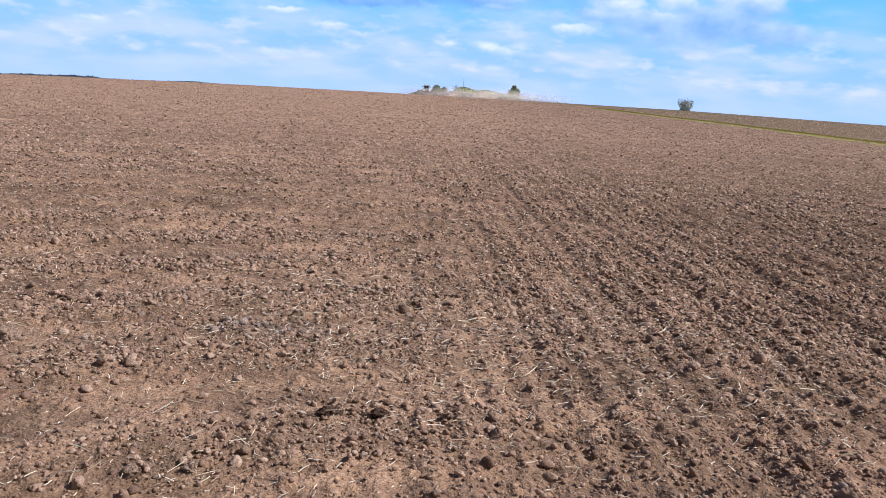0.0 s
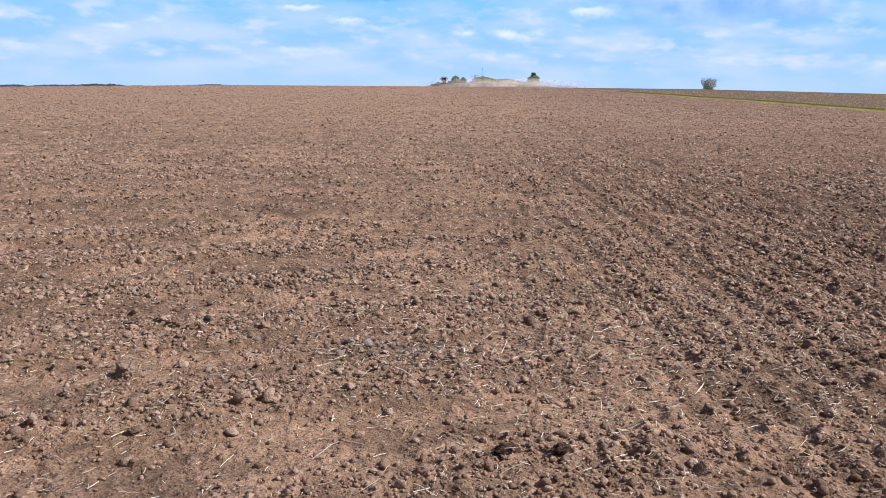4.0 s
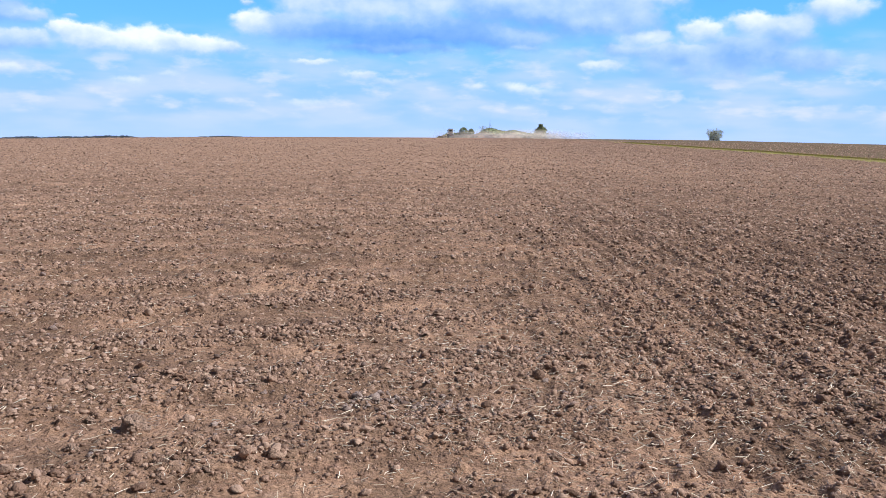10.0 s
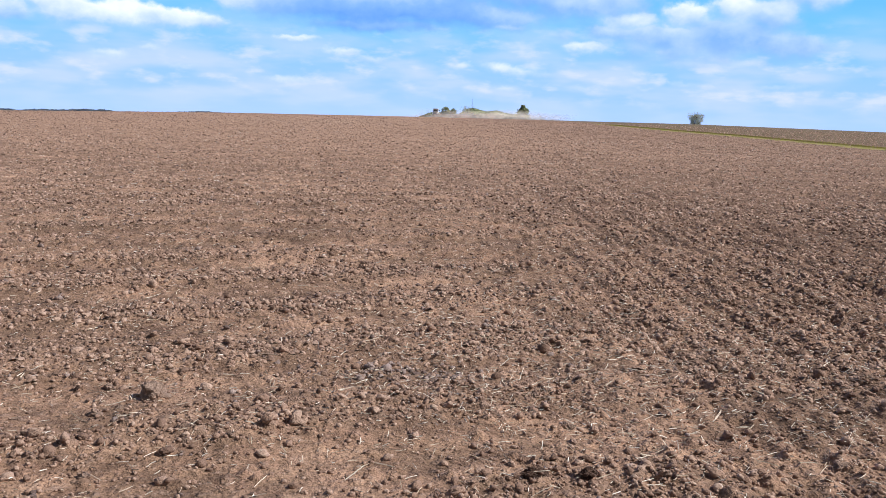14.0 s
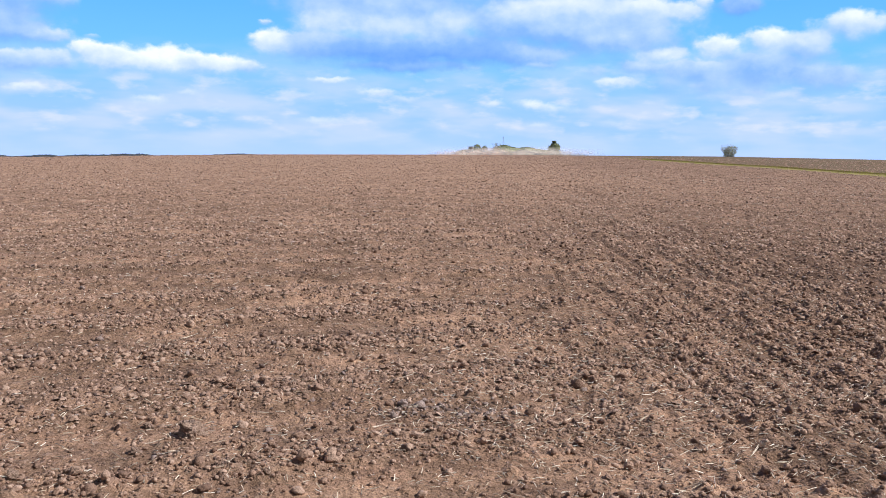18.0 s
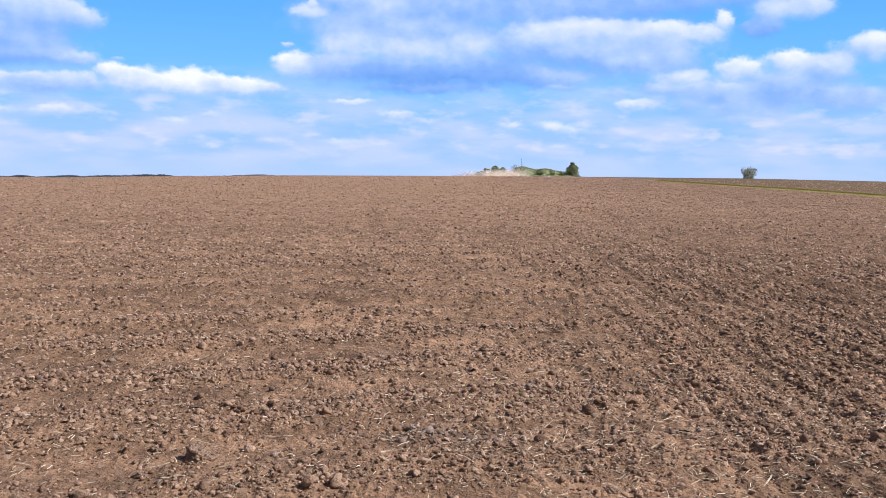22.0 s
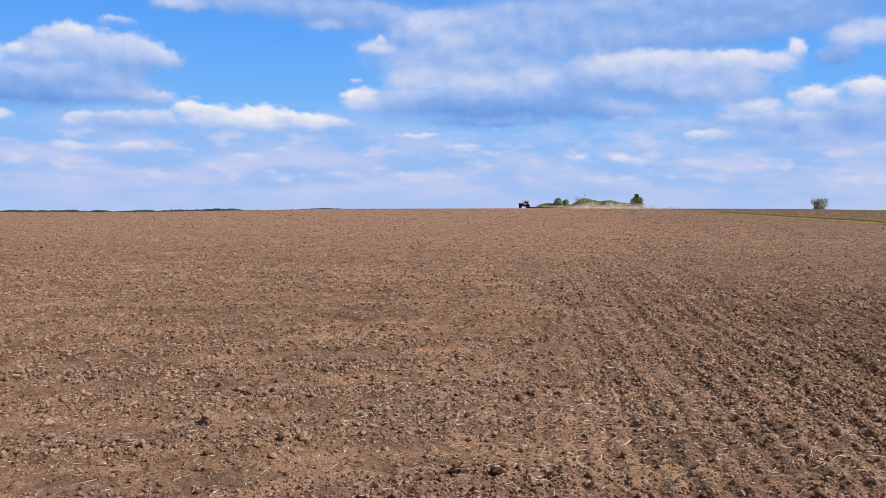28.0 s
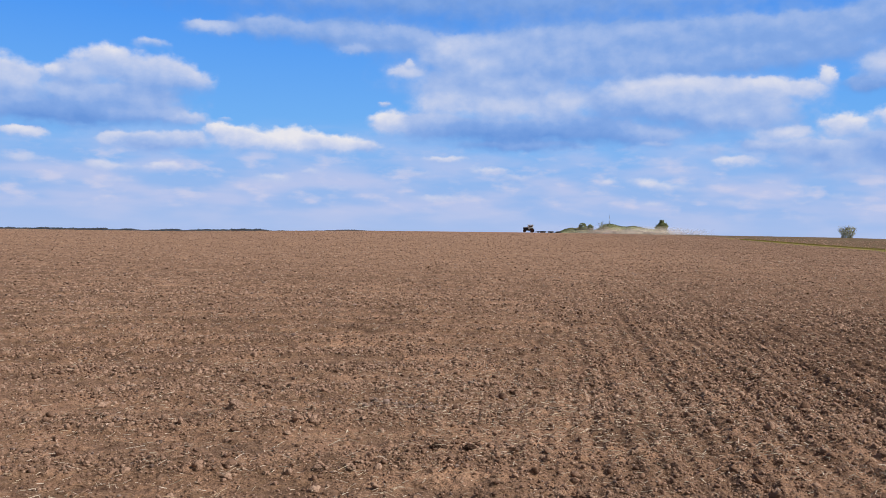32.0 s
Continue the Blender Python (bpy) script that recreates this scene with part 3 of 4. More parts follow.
def ground_sheet():
    radii = np.concatenate([np.array([0.0]), np.linspace(0.1, 4.4, 60), np.geomspace(4.45, 16, 340), np.geomspace(16.07, 70, 130), np.geomspace(70.7, 240, 55), np.geomspace(245, 2600, 45)])
    azs = np.concatenate([np.linspace(-180, -42, 40), np.arange(-41, 35.01, 0.115), np.linspace(36, 180, 42)])
    A, R = np.meshgrid(np.radians(azs), radii)
    X, Y = POLE[0] + R * np.sin(A), POLE[1] + R * np.cos(A)
    cell = np.where(R > 4.4, np.minimum(0.3, 1.7 / np.maximum(R, 0.1)) * np.gradient(radii)[:, None], 0.038)
    cell = np.maximum(cell, np.where(R > 4.4, R * np.gradient(np.radians(azs))[None, :], 0))
    Z, dry = relief(X, Y, cell)
    calm = np.clip((400 - R) / 250, 0, 1)
    Z = height(X, Y) + Z * calm
    n, m = X.shape
    i = np.arange((n - 1) * m).reshape(n - 1, m)[:, :-1].ravel()
    quads = np.stack([i, i + m, i + m + 1, i + 1], 1)[:, ::-1].astype(np.int32)
    me = bpy.data.meshes.new("ground")
    me.vertices.add(n * m)
    me.vertices.foreach_set("co", np.stack([X, Y, Z], -1).astype(np.float32).ravel())
    me.loops.add(quads.size)
    me.loops.foreach_set("vertex_index", quads.ravel())
    me.polygons.add(len(quads))
    me.polygons.foreach_set("loop_start", np.arange(0, quads.size, 4, dtype=np.int32))
    me.update(calc_edges=True)
    me.attributes.new("dry", "FLOAT", "POINT").data.foreach_set("value", dry.astype(np.float32).ravel())
    me.polygons.foreach_set("use_smooth", np.ones(len(quads), bool))
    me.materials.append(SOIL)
    return tagged(new("ground", me), "brown harrowed soil with crumbs, rows and raked bands", "field", kind="structure")


ground_sheet()


def surface(x, y):
    x, y = np.atleast_1d(np.asarray(x, float)), np.atleast_1d(np.asarray(y, float))
    r = np.hypot(x - POLE[0], y - POLE[1])
    return height(x, y) + relief(x, y, 0.0020 * r)[0]


# ---- small pieces joined into one mesh ----
def lump_shape(rng, level, rough=0.5):
    bm = bmesh.new()
    if level:
        bmesh.ops.create_icosphere(bm, subdivisions=level, radius=1)
    else:   # far off, a half-buried ridge of six facets is enough
        rim = [bm.verts.new((1.05 * math.cos(k * math.pi / 2 + 0.8), math.sin(k * math.pi / 2 + 0.8), -0.55)) for k in range(4)]
        ends = bm.verts.new((0.45, 0.08, 0.92)), bm.verts.new((-0.45, -0.08, 0.92))
        for a, b, c in ((rim[3], rim[0], ends[0]), (rim[1], rim[2], ends[1]), (rim[0], rim[1], ends[1]), (rim[0], ends[1], ends[0]), (rim[2], rim[3], ends[0]), (rim[2], ends[0], ends[1])):
            bm.faces.new((a, b, c))
        bm.verts.index_update()
    seed = Vector(rng.uniform(-50, 50, 3).tolist())
    for v in bm.verts:
        n = v.co.normalized()
        cut = max(0.0, n.dot(Vector((0.5, 0.3, 0.8)).normalized()) - 0.85)
        v.co = n * (1 + rough * noise.noise(n * 1.3 + seed) + 0.28 * noise.noise(n * 2.6 + seed) + 0.20 * noise.noise(n * 6.0 + seed) + (0.10 * noise.noise(n * 13.0 + seed) if level > 2 else 0) - 0.4 * cut)
        v.co.z *= 0.72
    verts = np.array([v.co[:] for v in bm.verts])
    faces = np.array([[v.index for v in f.verts] for f in bm.faces])
    bm.free()
    return verts, faces


def turns(a, b, c):
    """Turn matrices, one a row, about z, x and z."""
    def rz(t):
        o, l = np.zeros_like(t), np.ones_like(t)
        return np.stack([np.cos(t), -np.sin(t), o, np.sin(t), np.cos(t), o, o, o, l], -1).reshape(-1, 3, 3)

    o, l = np.zeros_like(b), np.ones_like(b)
    rx = np.stack([l, o, o, o, np.cos(b), -np.sin(b), o, np.sin(b), np.cos(b)], -1).reshape(-1, 3, 3)
    return rz(a) @ rx @ rz(c)


def gather(name, pieces, material, label, category, smooth=False):
    """Many placed shapes as one mesh: pieces are (verts, faces, places, turns, sizes)."""
    V, F, start = [], [], 0
    for verts, faces, places, turn, sizes in pieces:
        pts = np.einsum("nij,nkj->nki", turn, verts[None] * sizes[:, None, :]) + places[:, None]
        F.append((faces[None] + (start + np.arange(len(places)) * len(verts))[:, None, None]).reshape(-1, faces.shape[1]))
        V.append(pts.reshape(-1, 3))
        start += len(places) * len(verts)
    me = bpy.data.meshes.new(name)
    me.from_pydata(np.concatenate(V).tolist(), [], np.concatenate(F).tolist())
    if smooth:
        me.polygons.foreach_set("use_smooth", np.ones(len(me.polygons), bool))
    me.materials.append(material)
    return tagged(new(name, me), label, category, kind="stuff")


def strewn(rng, count, near, far, power=1.0):
    """Places in the stretch of field before the camera, denser near it."""
    r = near * (far / near) ** (rng.random(count) ** power)
    a = np.radians(rng.uniform(-40, 34, count))
    return POLE[0] + r * np.sin(a), POLE[1] + r * np.cos(a), r


def clods():
    rng = np.random.default_rng(11)
    pieces, greys = [], []
    sorts = (   # facets, number, nearest, farthest, least and usual radius, growth with distance, share on raked ground
        (3, 750, 4.5, 9, 0.010, 0.0155, 0.02, 0.08), (2, 5000, 4.5, 11, 0.007, 0.0108, 0.03, 0.10), (1, 24000, 4.5, 12, 0.0045, 0.0080, 0.03, 0.13),
        (0, 34000, 4.5, 11, 0.0035, 0.0054, 0.035, 0.28), (1, 8000, 9, 20, 0.010, 0.0160, 0.012, 0.11), (0, 40000, 8, 26, 0.007, 0.0135, 0.012, 0.17), (0, 90000, 16, 150, 0.011, 0.0185, 0.015, 0.30))
    for level, count, near, far, lo, med, grow, least in sorts:
        x, y, r = strewn(rng, count * 3, near, far)
        cloddy = worked(x, y)[0]
        keep = rng.random(len(x)) < least + (1 - least) * cloddy**1.5
        x, y, r = x[keep][:count], y[keep][:count], r[keep][:count]
        size = np.clip(med * np.exp(0.40 * rng.normal(size=len(x))), lo, 0.040 if level > 1 else 1.8 * med) * (1 + grow * np.maximum(r - 6, 0))
        z = surface(x, y) + size * 0.34
        sizes = size[:, None] * rng.uniform(0.75, 1.3, (len(x), 3)) * ((1, 1, 1) if level else (1.18, 1.05, 0.72))
        turn = turns(rng.uniform(0, 6.28, len(x)), rng.normal(0, 0.35, len(x)), rng.uniform(0, 6.28, len(x)))
        kind = rng.integers(0, 7, len(x))
        grey = rng.random(len(x)) < 0.03 + 0.75 * heaped(x, y, HEAPS[:2])
        for k in range(7):
            verts, faces = lump_shape(rng, level)
            for s, into in (((kind == k) & ~grey, pieces), ((kind == k) & grey, greys)):
                into.append((verts, faces, np.stack([x, y, z], -1)[s], turn[s], sizes[s]))
    # the trodden stretch round the camera's stand
    count = 6000
    r, a = 8.5 * np.sqrt(rng.random(count)), rng.uniform(0, 6.28, count)
    x, y = POLE[0] + r * np.sin(a), POLE[1] + r * np.cos(a)
    keep = (r < 4.4) | (np.cos(a) < 0.72)
    x, y = x[keep], y[keep]
    size = np.clip(0.013 * np.exp(0.45 * rng.normal(size=len(x))), 0.006, 0.05)
    verts, faces = lump_shape(rng, 0)
    turn = turns(rng.uniform(0, 6.28, len(x)), rng.normal(0, 0.35, len(x)), rng.uniform(0, 6.28, len(x)))
    pieces.append((verts, faces, np.stack([x, y, height(x, y) + relief(x, y, 0.038 + 0 * x)[0] + 0.2 * size], -1), turn, size[:, None] * rng.uniform(0.75, 1.3, (len(x), 3))))
    gather("soil_crumbs", pieces, CLOD, "scattered grey-brown crumbs and clods of dry soil", "soil crumbs", smooth=True)
    gather("grey_clods", greys, GREY_CLOD, "drifts of darker grey, dried clods on the brown soil", "soil clods", smooth=True)


def stalk_shape(rng):
    bend, side = rng.normal(0, 0.22), rng.normal(0, 0.30)
    ring = [(0, 1, 0), (0, -0.5, 0.87), (0, -0.5, -0.87)]
    verts = []
    for t in (-0.5, 0.05, 0.5):
        for _, b, c in ring:
            verts.append((t, b * 0.5 + 8 * side * (t * t - 0.1), c * 0.5 + 6 * bend * (t * t - 0.1)))
    faces = []
    for k in range(2):
        for j in range(3):
            a, b = k * 3 + j, k * 3 + (j + 1) % 3
            faces.append((a, b, b + 3, a + 3))
    return np.array(verts), np.array(faces)


def straw():
    rng = np.random.default_rng(23)
    pieces = []
    x, y, r = strewn(rng, 42000, 4.6, 26, 1.0)
    d = np.exp(-(((x - 1.9) / 1.5) ** 2)) * np.exp(-(((y - 5.2) / 1.6) ** 2)) + 0.22 + 0.40 * ripple(x, y, 0.5, 71, 3)
    keep = rng.random(len(x)) < d
    x, y, r = x[keep][:14000], y[keep][:14000], r[keep][:14000]
    n = len(x)
    length = np.clip(0.034 * np.exp(0.55 * rng.normal(size=n)), 0.012, 0.14)
    thick = rng.uniform(0.0022, 0.0042, n) * (1 + 0.05 * np.maximum(r - 6, 0))
    z = surface(x, y) + 0.012
    turn = turns(rng.uniform(0, 6.28, n), rng.uniform(0, 6.28, n) * 0, rng.uniform(0, 0.01, n))
    tip = turns(np.zeros(n), rng.uniform(0, 6.28, n), np.zeros(n))
    dip = rng.normal(0, 0.20, n)
    o, l = np.zeros(n), np.ones(n)
    ry = np.stack([np.cos(dip), o, np.sin(dip), o, l, o, -np.sin(dip), o, np.cos(dip)], -1).reshape(-1, 3, 3)
    turn = turn @ ry @ tip
    kind = rng.integers(0, 8, n)
    for k in range(8):
        verts, faces = stalk_shape(rng)
        s = kind == k
        sizes = np.stack([length, thick, thick], -1)[s]
        pieces.append((verts, faces, np.stack([x, y, z], -1)[s], turn[s], sizes))
    # short fragments further out, mostly on the rows
    x, y, r = strewn(rng, 34000, 7.0, 55, 1.0)
    keep = rng.random(len(x)) < 0.16 + 0.5 * worked(x, y)[1] * (0.6 + 0.6 * ripple(x, y, 1.1, 73, 2))
    x, y, r = x[keep][:9000], y[keep][:9000], r[keep][:9000]
    n = len(x)
    length, thick = rng.uniform(0.02, 0.05, n) * (1 + 0.02 * r), rng.uniform(0.0024, 0.0038, n) * (1 + 0.06 * r)
    dip = rng.normal(0, 0.35, n)
    o, l = np.zeros(n), np.ones(n)
    ry = np.stack([np.cos(dip), o, np.sin(dip), o, l, o, -np.sin(dip), o, np.cos(dip)], -1).reshape(-1, 3, 3)
    verts, faces = stalk_shape(rng)
    pieces.append((verts, faces, np.stack([x, y, surface(x, y) + 0.012], -1), turns(rng.uniform(0, 6.28, n), o, o) @ ry, np.stack([length, thick, thick], -1)))
    gather("straw", pieces, STRAW, "pale broken straw stalks strewn over the soil", "straw")


clods()
straw()


# ---- helpers for things ----
def part(name, bm, material, parent, label="", smooth=False):
    me = bpy.data.meshes.new(name)
    bm.to_mesh(me)
    bm.free()
    me.materials.append(material)
    if smooth:
        for p in me.polygons:
            p.use_smooth = True
    ob = new(name, me)
    ob.parent = parent
    return tagged(ob, label)


def empty(name, m, label, category, group=""):
    ob = new(name)
    ob.matrix_world = m
    ob.empty_display_size = 0.2
    return tagged(ob, label, category, group)


def box(bm, size, at, bevel=0.0, turn=None):
    made = bmesh.ops.create_cube(bm, size=1)["verts"]
    bmesh.ops.scale(bm, vec=size, verts=made)
    if bevel:
        edges = list({e for v in made for e in v.link_edges})
        made = list({v for f in bmesh.ops.bevel(bm, geom=edges, offset=bevel, segments=2, affect="EDGES")["faces"] for v in f.verts} | {v for v in made if v.is_valid})
    if turn is not None:
        bmesh.ops.rotate(bm, matrix=turn, verts=made)
    bmesh.ops.translate(bm, vec=at, verts=made)
    return bm


def rod(bm, a, b, r, r2=None, sides=8):
    a, b = Vector(a), Vector(b)
    turn = (b - a).to_track_quat("Z", "Y").to_matrix().to_4x4()
    bmesh.ops.create_cone(bm, cap_ends=True, segments=sides, radius1=r, radius2=r if r2 is None else r2, depth=(b - a).length, matrix=Matrix.Translation((a + b) / 2) @ turn)
    return bm


# ---- larger clods lying on the soil ----
def big_clods():
    rng = np.random.default_rng(5)
    known = [(-0.60, 4.40, 0.135), (1.275, 3.475, 0.092), (1.508, 3.470, 0.074), (1.03, 7.05, 0.095), (0.33, 8.08, 0.12), (3.48, 6.92, 0.11), (-0.88, 4.54, 0.05), (-1.05, 5.97, 0.06), (-0.79, 4.10, 0.05), (-3.40, 8.13, 0.12), (-0.27, 6.70, 0.06), (0.15, 6.10, 0.05), (0.31, 6.05, 0.05), (0.88, 11.9, 0.09), (-1.73, 12.3, 0.09), (-1.41, 5.50, 0.05), (0.46, 4.79, 0.05)]
    x, y, r = strewn(rng, 400, 5.2, 13, 1.2)
    cloddy, _, _ = worked(x, y)
    keep = np.flatnonzero(rng.random(400) < cloddy)[:90]
    known += [(float(x[k]), float(y[k]), float(np.clip(0.036 * math.exp(0.3 * rng.normal()), 0.025, 0.07) * (1 + 0.02 * r[k]))) for k in keep]
    shapes = []
    for k in range(9):
        verts, faces = lump_shape(rng, 4 if k < 4 else 3, 0.6)
        me = bpy.data.meshes.new("soil_clod")
        me.from_pydata(verts.tolist(), [], faces.tolist())
        me.materials.append(CLOD)
        shapes.append(me)
    long_shape = shapes[1].copy()
    long_shape.materials[0] = DAMP_CLOD
    for k, (cx, cy, size) in enumerate(known):
        if k in (1, 2):
            ob = new("soil_clod", long_shape)
            s = size / 2
            ob.matrix_world = Matrix.LocRotScale((cx, cy, float(surface(cx, cy)[0]) + 0.35 * s), Euler((0.1, 0.1, 0.3 * k)), (s * 1.3, s * 0.75, s * 0.75))
            tagged(ob, "long dark damp clod of turned soil", "clod", "clods on the field")
            continue
        ob = new("soil_clod", shapes[int(rng.integers(0, 9))])
        s = size / 2
        ob.matrix_world = Matrix.LocRotScale((cx, cy, float(surface(cx, cy)[0]) + 0.34 * s), Euler((rng.normal(0, 0.25), rng.normal(0, 0.25), rng.uniform(0, 6.28))), (s * rng.uniform(0.9, 1.35), s * rng.uniform(0.8, 1.1), s * rng.uniform(0.8, 1.1)))
        tagged(ob, "large grey-brown clod of dry soil" if size > 0.065 else "fist-sized brown clod of soil", "clod", "clods on the field")


big_clods()


# ---- the grass margin of the field ----
def verge():
    rng = np.random.default_rng(31)
    ys = np.arange(18, 132, 0.8)
    us = np.linspace(-1, 1, 9)
    U, Yv = np.meshgrid(us, ys)
    middle = 29.4 + 0.012 * (Yv - 60) + 0.7 * ripple(Yv, Yv * 0, 24.0, 81, 2)
    X = middle + U * np.clip((136 - Yv) / 30, 0.2, 1) * (1.15 + 0.3 * ripple(Yv, Yv * 0 + 5, 9.0, 83, 2))
    Z = height(X, Yv) + 0.05 * (1 - U**2) + 0.05 * ripple(X, Yv, 1.2, 85, 2) - 0.02
    n, m = X.shape
    i = np.arange((n - 1) * m).reshape(n - 1, m)[:, :-1].ravel()
    quads = np.stack([i, i + 1, i + m + 1, i + m], 1)
    me = bpy.data.meshes.new("grass_verge")
    me.from_pydata(np.stack([X, Yv, Z], -1).reshape(-1, 3).tolist(), [], quads.tolist())
    me.materials.append(VERGE_GRASS)
    tagged(new("grass_verge", me), "narrow yellow-green grass margin along the ploughed field", "grass verge", kind="structure")
    # blades
    count = 5200
    y = rng.uniform(18, 118, count)
    x = 29.4 + 0.012 * (y - 60) + 0.7 * ripple(y, y * 0, 24.0, 81, 2) + rng.normal(0, 0.5, count)
    verts = np.array([(-0.5, 0, 0), (0.5, 0, 0), (0.15, 0.25, 1.0), (0, -0.35, 0.0), (0, 0.5, 0.0), (-0.35, -0.1, 0.85)])
    faces = np.array([(0, 1, 2), (3, 4, 5)])
    h = rng.uniform(0.05, 0.12, count)
    sizes = np.stack([h * 0.5, h * 0.5, h], -1)
    turn = turns(rng.uniform(0, 6.28, count), rng.normal(0, 0.25, count), np.zeros(count))
    z = height(x, y) + 0.05
    gather("grass_tufts", [(verts, faces, np.stack([x, y, z], -1), turn, sizes)], TUFT, "yellow-green tufts of grass along the field margin", "grass")


verge()


# ---- trees and shrubs ----
def leaf_shape(rng):
    n = 5
    verts = [(0.0, 0.0, 0.0)]
    faces = []
    for k in range(n):
        d = Vector(rng.normal(size=3).tolist()).normalized()
        side = d.cross(Vector((0.3, 0.5, 0.8))).normalized() * 0.45
        base = len(verts)
        verts += [tuple(d * 0.15 - side), tuple(d * 0.15 + side), tuple(d * 1.0)]
        faces.append((base, base + 1, base + 2))
    return np.array(verts), np.array(faces)


def limb_path(bm, start, way, length, r, depth, rng, ends):
    a, w = Vector(start), Vector(way).normalized()
    steps = 3
    for k in range(steps):
        w = (w + Vector(rng.normal(0, 0.16, 3).tolist()) + Vector((0, 0, 0.06))).normalized()
        b = a + w * (length / steps)
        rod(bm, a, b, r * (1 - 0.25 * k), r * (1 - 0.25 * (k + 1)), 6)
        a = b
        if k:
            ends.append((a.copy(), length))
        if depth > 0:
            for _ in range(2):
                side = Vector(rng.normal(size=3).tolist())
                side.z = abs(side.z) * 0.5
                limb_path(bm, a, w + side.normalized() * 0.9, length * 0.55, r * 0.45, depth - 1, rng, ends)


def tree(name, az, d, tall, wide, label, leaves, seed, trunks=1, sparse=1.0, bare=0.22, leaf=0.45):
    rng = np.random.default_rng(seed)
    x, y, z = spot(az, d)
    base = empty(name, pose(x, y, z - 0.05), label, "tree" if trunks == 1 else "bush")
    ends = []
    for k in range(trunks):
        bm = bmesh.new()
        lean = Vector((0, 0, 1)) if trunks == 1 else Vector((rng.normal(0, 0.45), rng.normal(0, 0.3), 1))
        foot = Vector((0, 0, 0)) if trunks == 1 else Vector((rng.normal(0, wide * 0.10), rng.normal(0, wide * 0.08), 0))
        r = tall * (0.022 if trunks == 1 else 0.010)
        rod(bm, foot, foot + lean.normalized() * tall * bare, r * 1.25, r, 8)
        limb_path(bm, foot + lean.normalized() * tall * bare, lean, tall * 0.55, r, 2, rng, ends)
        part("trunk" if trunks == 1 else "stem", bm, BARK, base)
    # leaves in lumps that fill the crown's outline
    def outline(up):
        if trunks > 1:
            return 0.28 + 0.32 * up - 0.18 * up**4
        if tall < 8:
            return 0.50 * math.sqrt(max(0.0, 1 - (abs(up - 0.5) / 0.56) ** 2))
        return 0.50 * math.sqrt(max(0.0, 1 - (max(0.0, up - 0.34) / 0.52) ** 2)) if up < 0.82 else 0.13

    pts = []
    for p, _ in ends[:: max(1, len(ends) // 12)]:
        for _ in range(int(5 * sparse)):
            q = p + Vector(rng.normal(0, 0.04 * tall, 3).tolist())
            if math.hypot(q.x, q.y) < wide * outline(min(1.0, max(0.0, q.z / tall))):
                pts.append(tuple(q))
    shift = Vector(rng.uniform(-50, 50, 3).tolist())
    for _ in range(int(620 * sparse)):
        up, a = rng.random(), rng.uniform(0, 6.28)
        way = Vector((math.cos(a), math.sin(a), up * 2.4))
        rad = outline(up) * (0.90 + 0.34 * noise.noise(way * 1.7 + shift) + 0.16 * noise.noise(way * 4.1 + shift)) * math.sqrt(rng.uniform(0.12, 1))
        top = 1.0 if trunks == 1 else 0.86 + 0.42 * noise.noise(Vector((2.6 * math.cos(a) * rad, 2.6 * math.sin(a) * rad, 0)) * 3 + shift)
        pts.append((rad * math.cos(a) * wide, rad * math.sin(a) * wide, tall * top * (0.02 + 0.98 * up)))
    pts = np.array(pts)
    size = rng.uniform(0.6, 1.3, len(pts)) * leaf
    shapes = [leaf_shape(rng) for _ in range(4)]
    kind = rng.integers(0, 4, len(pts))
    V, F, start = [], [], 0
    turn = turns(*(rng.uniform(0, 6.28, len(pts)) for _ in range(3)))
    for k, (verts, faces) in enumerate(shapes):
        s = kind == k
        V.append((np.einsum("nij,kj->nki", turn[s], verts) * size[s][:, None, None] + pts[s][:, None]).reshape(-1, 3))
        F.append((faces[None] + (start + np.arange(s.sum()) * len(verts))[:, None, None]).reshape(-1, 3))
        start += s.sum() * len(verts)
    me = bpy.data.meshes.new("crown")
    me.from_pydata(np.concatenate(V).tolist(), [], np.concatenate(F).tolist())
    me.materials.append(leaves)
    crown = new("crown", me)
    crown.parent = base
    return base


MOUND = 600.0


def swell(az):
    """Height of the overgrown burial mound by azimuth, at its ridge."""
    return (3.6 * np.exp(-(((az - 2.3) / 1.05) ** 4)) + 6.4 * np.exp(-(((az - 4.45) / 0.85) ** 2)) + 3.6 * np.exp(-(((az - 5.7) / 0.95) ** 2))
            + 3.5 * np.exp(-(((az - 7.0) / 1.2) ** 4)))


